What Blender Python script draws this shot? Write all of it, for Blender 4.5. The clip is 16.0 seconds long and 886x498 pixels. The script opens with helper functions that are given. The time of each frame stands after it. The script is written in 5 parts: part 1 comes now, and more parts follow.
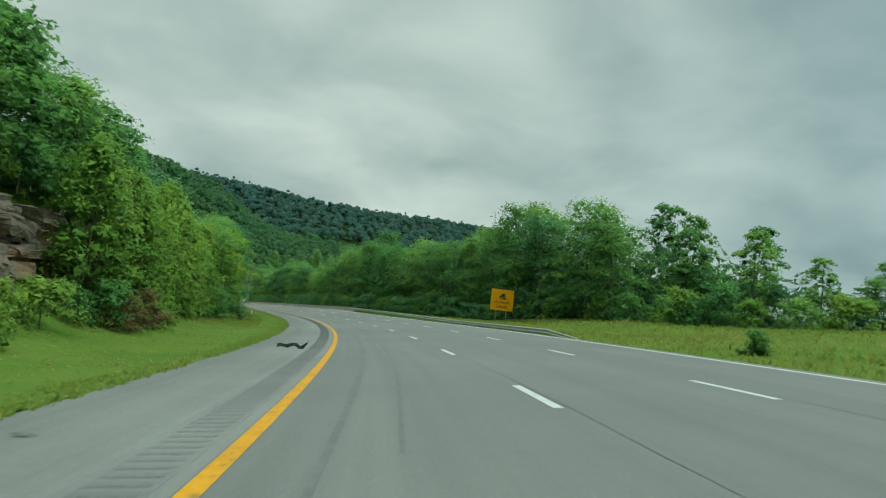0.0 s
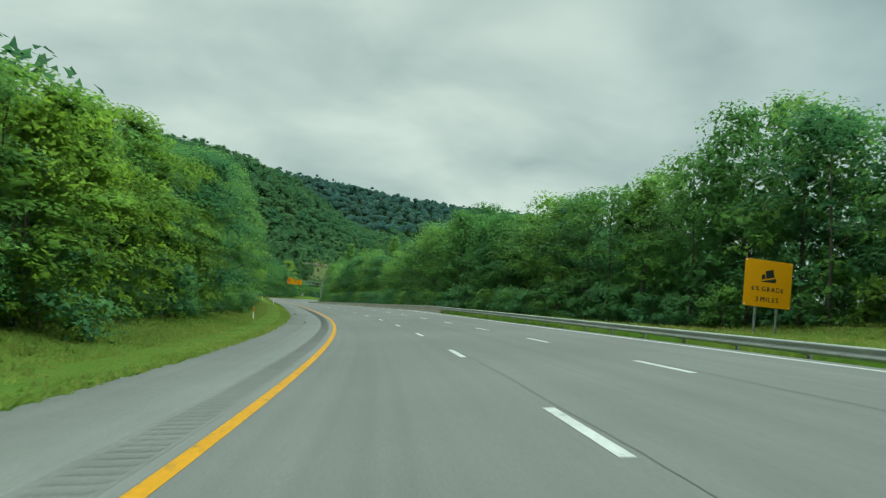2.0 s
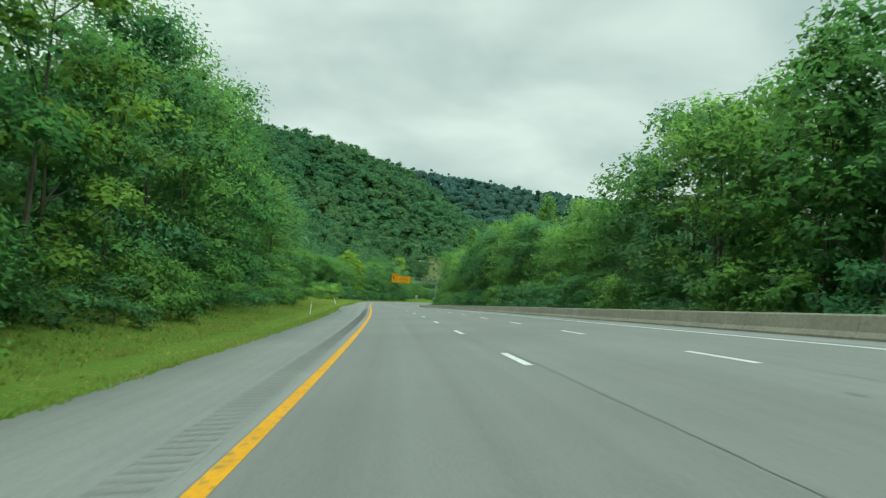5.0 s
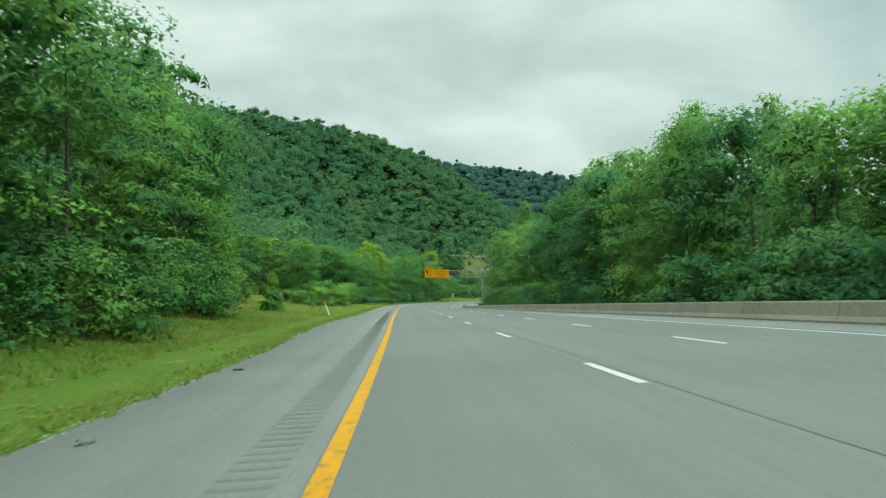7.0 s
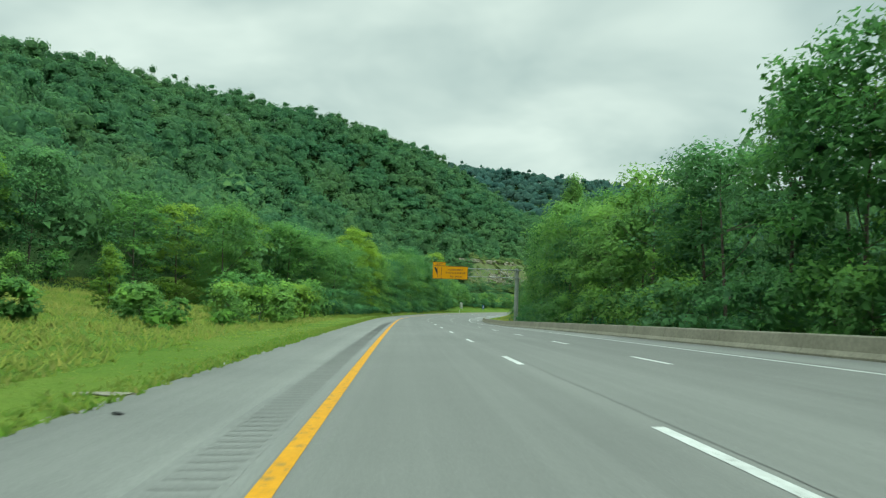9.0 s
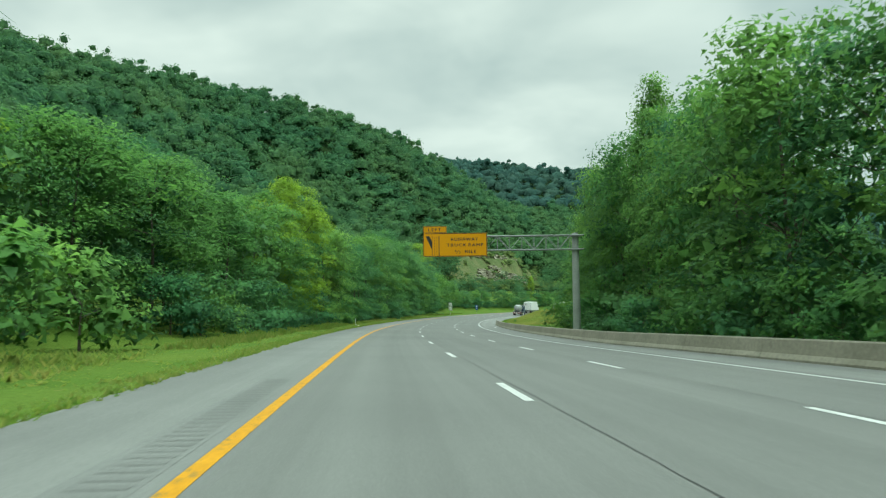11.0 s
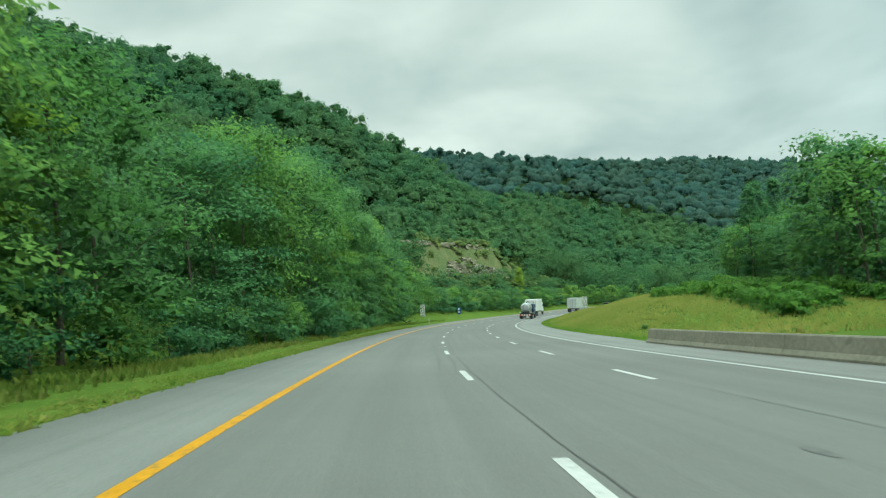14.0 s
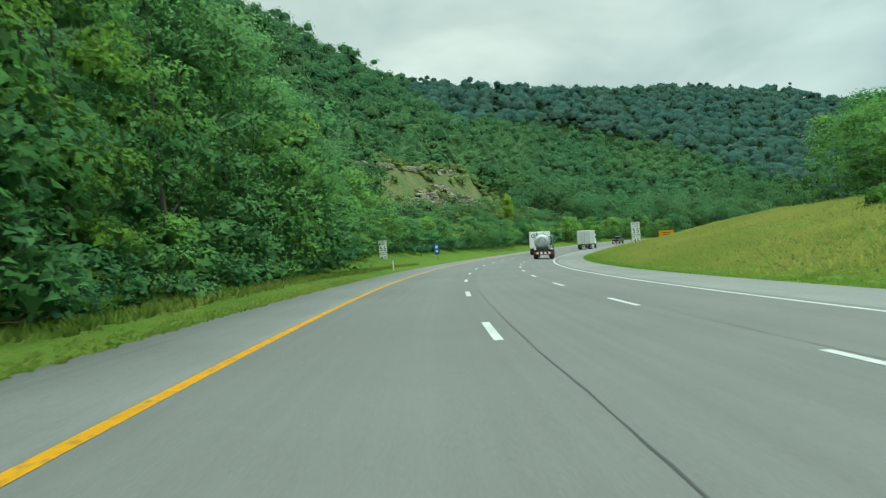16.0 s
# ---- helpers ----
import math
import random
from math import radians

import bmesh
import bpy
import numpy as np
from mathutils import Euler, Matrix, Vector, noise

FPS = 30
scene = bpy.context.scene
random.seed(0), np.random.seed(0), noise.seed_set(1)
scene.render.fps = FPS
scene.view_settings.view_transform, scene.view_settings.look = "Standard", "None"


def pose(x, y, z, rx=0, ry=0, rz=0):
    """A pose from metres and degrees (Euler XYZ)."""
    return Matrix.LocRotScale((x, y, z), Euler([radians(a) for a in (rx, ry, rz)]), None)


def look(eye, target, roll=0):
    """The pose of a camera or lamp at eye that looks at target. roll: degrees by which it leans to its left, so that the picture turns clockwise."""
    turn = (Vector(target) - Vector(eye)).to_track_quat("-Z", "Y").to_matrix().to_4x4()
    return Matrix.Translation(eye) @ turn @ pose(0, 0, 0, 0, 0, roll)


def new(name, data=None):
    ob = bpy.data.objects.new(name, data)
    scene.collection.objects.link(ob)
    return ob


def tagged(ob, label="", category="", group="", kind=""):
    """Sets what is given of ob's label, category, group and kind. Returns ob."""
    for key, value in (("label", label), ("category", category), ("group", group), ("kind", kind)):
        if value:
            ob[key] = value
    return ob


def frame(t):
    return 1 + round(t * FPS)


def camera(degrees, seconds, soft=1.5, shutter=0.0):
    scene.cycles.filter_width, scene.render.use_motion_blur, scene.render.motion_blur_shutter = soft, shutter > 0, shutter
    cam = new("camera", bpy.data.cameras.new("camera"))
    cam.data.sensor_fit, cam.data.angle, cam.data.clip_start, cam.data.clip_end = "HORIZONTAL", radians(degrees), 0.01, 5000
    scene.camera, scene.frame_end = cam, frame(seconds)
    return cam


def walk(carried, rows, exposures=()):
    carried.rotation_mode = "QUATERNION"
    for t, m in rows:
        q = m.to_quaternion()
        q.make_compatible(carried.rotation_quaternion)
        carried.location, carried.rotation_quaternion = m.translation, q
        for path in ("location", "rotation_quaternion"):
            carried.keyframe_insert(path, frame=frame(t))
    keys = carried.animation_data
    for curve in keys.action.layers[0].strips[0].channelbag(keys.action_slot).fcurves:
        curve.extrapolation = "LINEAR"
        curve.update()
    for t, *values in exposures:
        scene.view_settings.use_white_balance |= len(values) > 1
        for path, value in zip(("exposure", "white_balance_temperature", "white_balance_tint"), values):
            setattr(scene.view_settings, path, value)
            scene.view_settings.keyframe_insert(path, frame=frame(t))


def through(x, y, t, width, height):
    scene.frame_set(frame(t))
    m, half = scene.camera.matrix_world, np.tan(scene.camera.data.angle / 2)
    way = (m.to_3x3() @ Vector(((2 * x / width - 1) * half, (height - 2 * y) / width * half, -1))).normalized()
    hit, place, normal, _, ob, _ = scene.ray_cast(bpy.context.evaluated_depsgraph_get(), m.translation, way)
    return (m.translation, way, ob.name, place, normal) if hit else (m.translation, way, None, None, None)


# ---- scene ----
SHUTTER = 0.12
cam = camera(61.23, 16.0, soft=1.2, shutter=SHUTTER)
# seconds, x, y, z, yaw, pitch, lean to the right
ROWS = [
    (0.0, 1.123, 9.175, 1.193, -2.639, 4.102, -6.549),
    (0.5, 0.993, 22.45, 0.928, -0.806, 3.87, -6.325),
    (1.0, 0.452, 35.546, 0.64, 0.808, 3.654, -6.114),
    (1.5, -0.568, 48.79, 0.317, 2.26, 3.583, -6.059),
    (2.0, -1.873, 61.786, -0.011, 3.986, 3.393, -5.84),
    (2.5, -3.509, 74.447, -0.334, 5.643, 3.207, -5.707),
    (3.0, -5.707, 87.463, -0.68, 6.909, 2.956, -5.474),
    (3.5, -8.217, 100.373, -1.015, 8.394, 2.941, -5.41),
    (4.0, -10.963, 113.224, -1.33, 9.747, 2.808, -5.296),
    (4.5, -14.265, 125.956, -1.663, 11.599, 2.829, -5.115),
    (5.0, -17.81, 138.535, -1.984, 12.939, 2.737, -4.587),
    (5.5, -21.627, 150.949, -2.311, 13.907, 2.601, -3.511),
    (6.0, -25.57, 163.333, -2.643, 14.55, 2.482, -2.292),
    (6.5, -29.548, 175.813, -2.966, 14.915, 2.435, -1.332),
    (7.0, -33.524, 188.494, -3.277, 15.052, 2.52, -1.036),
    (7.5, -37.692, 201.22, -3.594, 15.26, 2.553, -1.242),
    (8.0, -41.751, 214.158, -3.897, 15.226, 2.773, -1.367),
    (8.5, -45.789, 226.767, -4.198, 15.19, 3.014, -1.56),
    (9.0, -49.855, 239.514, -4.503, 15.11, 3.272, -1.866),
    (9.5, -53.915, 252.414, -4.818, 14.912, 3.416, -1.738),
    (10.0, -57.995, 265.527, -5.149, 14.476, 3.438, -1.105),
    (10.5, -62.061, 278.722, -5.494, 13.886, 3.437, -0.21),
    (11.0, -66.076, 291.868, -5.851, 13.229, 3.514, 0.701),
    (11.5, -70.005, 304.835, -6.216, 12.593, 3.772, 1.382),
    (12.0, -73.826, 317.711, -6.591, 12.004, 4.247, 1.618),
    (12.5, -77.59, 330.596, -6.977, 11.428, 4.897, 2.31),
    (13.0, -81.267, 343.375, -7.338, 10.793, 4.825, 2.768),
    (13.5, -84.758, 356.114, -7.678, 10.035, 4.627, 3.188),
    (14.0, -88.061, 369.001, -8.001, 9.183, 4.055, 3.474),
    (14.5, -91.01, 381.935, -8.31, 8.477, 2.758, 3.848),
    (15.0, -93.628, 395.015, -8.608, 7.858, 1.113, 4.199),
    (15.5, -95.923, 408.283, -8.894, 7.222, 0.32, 4.304),
    (16.0, -97.843, 421.538, -9.166, 6.72, -0.485, 4.66),
]

walk(cam, [(t, pose(x, y, z, 90 + pitch, 0, yaw) @ pose(0, 0, 0, 0, 0, -lean)) for t, x, y, z, yaw, pitch, lean in ROWS],
     exposures=[(t, stops, 6250, -21) for t, stops in ((0.0, -0.15), (2.0, 0.0), (3.5, 0.15), (9.0, 0.25), (13.0, 0.27), (16.0, 0.28))])

# ---------------------------------------------------------------- sky and sun
SUN_UP, SUN_ROUND = 50.0, 108.0
world = bpy.data.worlds.new("sky")
scene.world = world
world.use_nodes = True
wt = world.node_tree
sky = wt.nodes.new("ShaderNodeTexSky")
sky.sky_type, sky.sun_disc = "NISHITA", False
sky.sun_elevation, sky.sun_rotation = radians(SUN_UP), radians(SUN_ROUND)
wc = wt.nodes.new("ShaderNodeTexCoord")
sep = wt.nodes.new("ShaderNodeSeparateXYZ")
wt.links.new(wc.outputs["Generated"], sep.inputs[0])
hz = wt.nodes.new("ShaderNodeMath")
hz.operation, hz.inputs[1].default_value = "MAXIMUM", 0.0
wt.links.new(sep.outputs["Z"], hz.inputs[0])
hz2 = wt.nodes.new("ShaderNodeMath")
hz2.operation, hz2.inputs[1].default_value = "ADD", 0.30
wt.links.new(hz.outputs[0], hz2.inputs[0])
plane = wt.nodes.new("ShaderNodeVectorMath")
plane.operation = "DIVIDE"
wt.links.new(wc.outputs["Generated"], plane.inputs[0])
wt.links.new(hz2.outputs[0], plane.inputs[1])
cloud = wt.nodes.new("ShaderNodeTexNoise")
cloud.inputs["Scale"].default_value, cloud.inputs["Detail"].default_value, cloud.inputs["Roughness"].default_value = 2.0, 4.0, 0.48
cloud.inputs["Distortion"].default_value = 0.3
wt.links.new(plane.outputs[0], cloud.inputs["Vector"])
shade = wt.nodes.new("ShaderNodeValToRGB")
shade.color_ramp.elements[0].position, shade.color_ramp.elements[0].color = 0.32, (0.45, 0.472, 0.505, 1)
shade.color_ramp.elements[1].position, shade.color_ramp.elements[1].color = 0.68, (0.80, 0.765, 0.785, 1)
wt.links.new(cloud.outputs["Fac"], shade.inputs["Fac"])
skymul = wt.nodes.new("ShaderNodeVectorMath")
skymul.operation = "SCALE"
skymul.inputs["Scale"].default_value = 0.10
wt.links.new(sky.outputs["Color"], skymul.inputs[0])
both = wt.nodes.new("ShaderNodeMix")
both.data_type = "RGBA"
both.inputs["Factor"].default_value = 0.93
wt.links.new(skymul.outputs[0], both.inputs[6])
wt.links.new(shade.outputs["Color"], both.inputs[7])
# the cloud deck is thicker and bluer towards +x
side = wt.nodes.new("ShaderNodeMapRange")
side.interpolation_type = "SMOOTHSTEP"
side.inputs["From Min"].default_value, side.inputs["From Max"].default_value = -0.05, 0.65
wt.links.new(sep.outputs["X"], side.inputs["Value"])
thick = wt.nodes.new("ShaderNodeMix")
thick.data_type, thick.blend_type = "RGBA", "MULTIPLY"
thick.inputs[7].default_value = (0.66, 0.74, 0.80, 1)
wt.links.new(side.outputs[0], thick.inputs["Factor"])
wt.links.new(both.outputs[2], thick.inputs[6])
# an overcast sky is brightest overhead
zen = wt.nodes.new("ShaderNodeMapRange")
zen.interpolation_type = "SMOOTHSTEP"
zen.inputs["From Min"].default_value, zen.inputs["From Max"].default_value = 0.42, 1.0
zen.inputs["To Min"].default_value, zen.inputs["To Max"].default_value = 1.0, 4.4
wt.links.new(hz.outputs[0], zen.inputs["Value"])
lift = wt.nodes.new("ShaderNodeVectorMath")
lift.operation = "SCALE"
wt.links.new(thick.outputs[2], lift.inputs[0])
wt.links.new(zen.outputs[0], lift.inputs["Scale"])
wt.links.new(lift.outputs[0], wt.nodes["Background"].inputs["Color"])
wt.nodes["Background"].inputs["Strength"].default_value = 1.0
sun = new("sun", bpy.data.lights.new("sun", "SUN"))
sun.data.energy, sun.data.angle, sun.data.color = 1.5, radians(24), (1.0, 0.97, 0.92)
# the sky's sun_rotation is counted clockwise from +y
_a = radians(SUN_ROUND)
sun.matrix_world = look((0, 0, 60), (-math.sin(_a) * math.cos(radians(SUN_UP)), -math.cos(_a) * math.cos(radians(SUN_UP)), 60 - math.sin(radians(SUN_UP))))

# ---------------------------------------------------------------- the road's line: bends per 40 m, bank and grade per 95 m
CURVE = [0.979, 1.552, 2.125, 2.053, 2.125, 0.361, 0.626, -0.221, -0.126, -0.109, -1.711, -1.545, -1.679, -2.277, -2.484, -2.668, -2.863, -3.087, -3.322, -3.559]
BANK = [0.09, 0.1133, 0.1145, 0.0363, -0.0296, -0.0385, -0.0427, -0.0427, -0.0415]
GRADE = [-0.016, -0.0263, -0.0229, -0.0225, -0.0273, -0.0187, -0.0141, -0.0025, -0.0261]
DASH_START = 19.083
LANE_1, LANE_2, EDGE_LINE, PAVED_LEFT = 3.669, 7.229, 10.503, -3.098

# ---------------------------------------------------------------- materials
M = {}


def nodes_of(name):
    m = bpy.data.materials.new(name)
    m.use_nodes = True
    t = m.node_tree
    M[name] = m
    return m, t, t.nodes["Principled BSDF"]


def link(t, a, b):
    t.links.new(a, b)


def noise_tex(t, scale, detail=4.0, rough=0.6, coords="Object"):
    tc = t.nodes.new("ShaderNodeNewGeometry" if coords == "Position" else "ShaderNodeTexCoord")
    n = t.nodes.new("ShaderNodeTexNoise")
    n.inputs["Scale"].default_value, n.inputs["Detail"].default_value, n.inputs["Roughness"].default_value = scale, detail, rough
    link(t, tc.outputs[coords], n.inputs["Vector"])
    return n


def ramp(t, fac, stops):
    r = t.nodes.new("ShaderNodeValToRGB")
    e = r.color_ramp.elements
    while len(e) < len(stops):
        e.new(0.5)
    for q, (p, c) in zip(e, stops):
        q.position, q.color = p, (*c, 1)
    link(t, fac, r.inputs["Fac"])
    return r


def mixc(t, fac, a, b, how="MIX"):
    m = t.nodes.new("ShaderNodeMix")
    m.data_type, m.blend_type = "RGBA", how
    for sock, v in ((m.inputs["Factor"], fac), (m.inputs[6], a), (m.inputs[7], b)):
        if isinstance(v, (int, float)):
            sock.default_value = v
        elif isinstance(v, tuple):
            sock.default_value = (*v, 1)
        else:
            link(t, v, sock)
    return m.outputs[2]


def bump(t, b, height, strength, dist=0.02):
    n = t.nodes.new("ShaderNodeBump")
    n.inputs["Strength"].default_value, n.inputs["Distance"].default_value = strength, dist
    link(t, height, n.inputs["Height"])
    link(t, n.outputs["Normal"], b.inputs["Normal"])


def surface(name, c0, c1, big=0.3, fine=20.0, rough=0.8, bumpy=0.3, dist=0.01, metal=0.0, speck=None, grain=0.72, streaks=False, gloss=0.5, coords="Object"):
    """A worn surface: two colours mixed at a large scale, grain and relief at a fine one."""
    m, t, b = nodes_of(name)
    n1, n2 = noise_tex(t, big, 5.0, coords=coords), noise_tex(t, fine, 3.0, coords=coords)
    col = ramp(t, n1.outputs["Fac"], ((0.3, c0), (0.7, c1))).outputs["Color"]
    gr = ramp(t, n2.outputs["Fac"], ((0.3, (grain, grain, grain)), (0.7, (1.0, 1.0, 1.0)))).outputs["Color"]
    col = mixc(t, 1.0, col, gr, "MULTIPLY")
    if streaks:
        xyz = t.nodes.new("ShaderNodeCombineXYZ")
        for word, axis in (("across", "X"), ("down", "Y")):
            at = t.nodes.new("ShaderNodeAttribute")
            at.attribute_name = word
            link(t, at.outputs["Fac"], xyz.inputs[axis])
        for scale, lo, hi in (((1.3, 0.010, 1), 0.90, 1.07), ((5.0, 0.045, 1), 0.95, 1.04)):
            mp = t.nodes.new("ShaderNodeMapping")
            mp.inputs["Scale"].default_value = scale
            link(t, xyz.outputs[0], mp.inputs["Vector"])
            ns = t.nodes.new("ShaderNodeTexNoise")
            ns.inputs["Scale"].default_value, ns.inputs["Detail"].default_value = 1.0, 3.0
            link(t, mp.outputs[0], ns.inputs["Vector"])
            col = mixc(t, 1.0, col, ramp(t, ns.outputs["Fac"], ((0.32, (lo, lo, lo)), (0.68, (hi, hi, hi)))).outputs["Color"], "MULTIPLY")
    if speck:
        n3 = noise_tex(t, speck[0], 3.0, coords=coords)
        f = ramp(t, n3.outputs["Fac"], ((speck[1], (0, 0, 0)), (speck[1] + 0.06, (1, 1, 1)))).outputs["Color"]
        col = mixc(t, f, col, speck[2])
    link(t, col, b.inputs["Base Color"])
    b.inputs["Roughness"].default_value, b.inputs["Metallic"].default_value = rough, metal
    b.inputs["Specular IOR Level"].default_value = gloss
    bump(t, b, n2.outputs["Fac"], bumpy, dist)
    return m


def foliage(name, dark, light, vary=0.13, use_attr=False, through=0.5, gloss=0.22):
    """Leaves: green that varies from plant to plant and from leaf to leaf, part of the light going through."""
    m, t, b = nodes_of(name)
    out = t.nodes["Material Output"]
    if use_attr:
        a = t.nodes.new("ShaderNodeAttribute")
        a.attribute_name = "tint"
        plant = a.outputs["Fac"]
    else:
        plant = t.nodes.new("ShaderNodeObjectInfo").outputs["Random"]
    leaf = t.nodes.new("ShaderNodeNewGeometry").outputs["Random Per Island"]
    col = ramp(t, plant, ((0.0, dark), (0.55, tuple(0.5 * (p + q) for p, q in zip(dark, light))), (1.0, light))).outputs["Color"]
    if use_attr and name != "grass_blade":
        patch = ramp(t, noise_tex(t, 0.022, 2.0).outputs["Fac"], ((0.35, (0.90, 1.0, 1.1)), (0.52, (1, 1, 1)), (0.70, (1.08, 1.0, 0.96)))).outputs["Color"]
        col = mixc(t, 1.0, col, patch, "MULTIPLY")
        sprays = ramp(t, noise_tex(t, 0.8, 3.0).outputs["Fac"], ((0.36, (0.74, 0.76, 0.80)), (0.52, (1, 1, 1)), (0.66, (1.2, 1.18, 1.05)))).outputs["Color"]
        col = mixc(t, 1.0, col, sprays, "MULTIPLY")
    lv = ramp(t, leaf, ((0.0, (0.5, 0.52, 0.5)), (0.7, (1.0, 1.0, 1.0)), (1.0, (1.5, 1.45, 1.1)))).outputs["Color"]
    col = mixc(t, vary, col, mixc(t, 1.0, col, lv, "MULTIPLY"))
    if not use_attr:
        # clump tone: random, plus the painted top light stored in tint
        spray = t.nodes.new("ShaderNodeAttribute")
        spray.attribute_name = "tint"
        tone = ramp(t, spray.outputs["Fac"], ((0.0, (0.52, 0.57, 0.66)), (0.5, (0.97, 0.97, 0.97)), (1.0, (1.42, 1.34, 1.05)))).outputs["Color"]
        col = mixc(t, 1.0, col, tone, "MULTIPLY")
    link(t, col, b.inputs["Base Color"])
    b.inputs["Roughness"].default_value = 0.85 - gloss
    b.inputs["Specular IOR Level"].default_value = gloss
    # leaves shade with the bough that they sit on
    at = t.nodes.new("ShaderNodeAttribute")
    at.attribute_name = "bough"
    turn = t.nodes.new("ShaderNodeVectorTransform")
    turn.vector_type, turn.convert_from, turn.convert_to = "NORMAL", "OBJECT", "WORLD"
    link(t, at.outputs["Vector"], turn.inputs[0])
    tr = t.nodes.new("ShaderNodeBsdfTranslucent")
    back = t.nodes.new("ShaderNodeVectorMath")
    back.operation = "SCALE"
    back.inputs["Scale"].default_value = -1.0
    link(t, turn.outputs[0], back.inputs[0])
    link(t, back.outputs[0], tr.inputs["Normal"])
    if use_attr and name != "grass_blade":
        # sprays within a far crown
        knob = t.nodes.new("ShaderNodeBump")
        knob.inputs["Strength"].default_value, knob.inputs["Distance"].default_value = 0.55, 0.9
        link(t, noise_tex(t, 0.75, 3.0).outputs["Fac"], knob.inputs["Height"])
        link(t, turn.outputs[0], knob.inputs["Normal"])
        link(t, knob.outputs[0], b.inputs["Normal"])
    else:
        link(t, turn.outputs[0], b.inputs["Normal"])
    link(t, mixc(t, 1.0, col, (1.12, 1.12, 0.8), "MULTIPLY"), tr.inputs["Color"])
    mx = t.nodes.new("ShaderNodeMixShader")
    mx.inputs["Fac"].default_value = through
    link(t, b.outputs["BSDF"], mx.inputs[1])
    link(t, tr.outputs["BSDF"], mx.inputs[2])
    link(t, mx.outputs["Shader"], out.inputs["Surface"])
    return m


surface("yellow_paint", (0.56, 0.26, 0.006), (0.64, 0.31, 0.010), gloss=0.15, big=1.5, fine=14.0, rough=0.6, bumpy=0.2, dist=0.003, speck=(8.0, 0.585, (0.22, 0.15, 0.05)))
surface("white_paint", (0.47, 0.47, 0.455), (0.62, 0.62, 0.60), big=1.1, fine=14.0, rough=0.65, bumpy=0.2, dist=0.003, speck=(7.0, 0.62, (0.27, 0.27, 0.255)))
surface("old_tar", (0.085, 0.085, 0.08), (0.115, 0.115, 0.108), big=0.3, fine=12.0, rough=0.7)
surface("tar", (0.03, 0.03, 0.03), (0.06, 0.06, 0.055), big=0.5, fine=12.0, rough=0.6)
surface("grass", (0.090, 0.160, 0.024), (0.140, 0.195, 0.034), gloss=0.05, big=0.22, fine=9.0, rough=0.9, bumpy=0.9, dist=0.08, speck=(1.6, 0.66, (0.23, 0.21, 0.075)))
surface("forest_floor", (0.022, 0.045, 0.014), (0.04, 0.07, 0.02), gloss=0.05, big=0.05, fine=1.2, rough=0.95, bumpy=0.9, dist=0.3)
surface("bark", (0.07, 0.055, 0.04), (0.13, 0.11, 0.085), big=2.0, fine=9.0, rough=0.95, bumpy=0.9, dist=0.03)
surface("concrete", (0.205, 0.192, 0.142), (0.285, 0.268, 0.205), big=0.5, fine=8.0, rough=0.9, bumpy=0.4, dist=0.01, speck=(1.2, 0.66, (0.16, 0.15, 0.11)))
surface("steel", (0.25, 0.265, 0.255), (0.36, 0.375, 0.36), big=0.8, fine=15.0, rough=0.55, bumpy=0.15, dist=0.004, metal=0.5)
surface("galvanised", (0.31, 0.33, 0.31), (0.44, 0.46, 0.43), big=0.8, fine=15.0, rough=0.6, bumpy=0.15, dist=0.004, metal=0.25, speck=(2.0, 0.62, (0.33, 0.34, 0.31)))
surface("sign_yellow", (0.62, 0.27, 0.003), (0.66, 0.295, 0.004), gloss=0.2, big=0.6, fine=5.0, rough=0.5, bumpy=0.05, dist=0.002, grain=0.95)
surface("black_paint", (0.012, 0.012, 0.012), (0.022, 0.022, 0.022), big=2.0, fine=20.0, rough=0.5, bumpy=0.05)
foliage("leaf_green", (0.084, 0.205, 0.070), (0.192, 0.345, 0.094))
foliage("leaf_bright", (0.132, 0.255, 0.052), (0.215, 0.335, 0.064))
foliage("leaf_lime", (0.185, 0.315, 0.046), (0.255, 0.385, 0.058))
foliage("leaf_dry", (0.120, 0.085, 0.045), (0.190, 0.130, 0.075))
foliage("leaf_weed", (0.100, 0.225, 0.045), (0.140, 0.275, 0.055))
foliage("leaf_dark", (0.072, 0.188, 0.090), (0.134, 0.268, 0.112))
foliage("leaf_far", (0.076, 0.166, 0.080), (0.128, 0.232, 0.100), use_attr=True, vary=0.12, gloss=0.1)
foliage("leaf_scrub", (0.110, 0.185, 0.070), (0.225, 0.270, 0.100), use_attr=True, vary=0.3, gloss=0.1)
# ridge leaves: distance haze painted in as a paler, bluer green
foliage("leaf_hazed", (0.075, 0.150, 0.126), (0.094, 0.170, 0.140), use_attr=True, vary=0.1, gloss=0.1)
foliage("grass_blade", (0.125, 0.225, 0.034), (0.350, 0.325, 0.105), use_attr=True, gloss=0.08)
surface("asphalt", streaks=True, c0=(0.130, 0.130, 0.122), c1=(0.170, 0.170, 0.158), big=0.10, fine=35.0, rough=0.85, bumpy=0.25, dist=0.006, speck=(90.0, 0.62, (0.22, 0.22, 0.21)))
surface("shoulder", streaks=True, c0=(0.175, 0.175, 0.166), c1=(0.222, 0.222, 0.208), big=0.2, fine=30.0, rough=0.9, bumpy=0.3, dist=0.006, speck=(80.0, 0.64, (0.27, 0.27, 0.255)))
surface("rumble", (0.166, 0.166, 0.158), (0.210, 0.210, 0.197), big=0.4, fine=25.0, rough=0.9, bumpy=0.4, dist=0.006)
surface("groove", (0.148, 0.148, 0.140), (0.184, 0.184, 0.173), big=0.4, fine=25.0, rough=0.9)
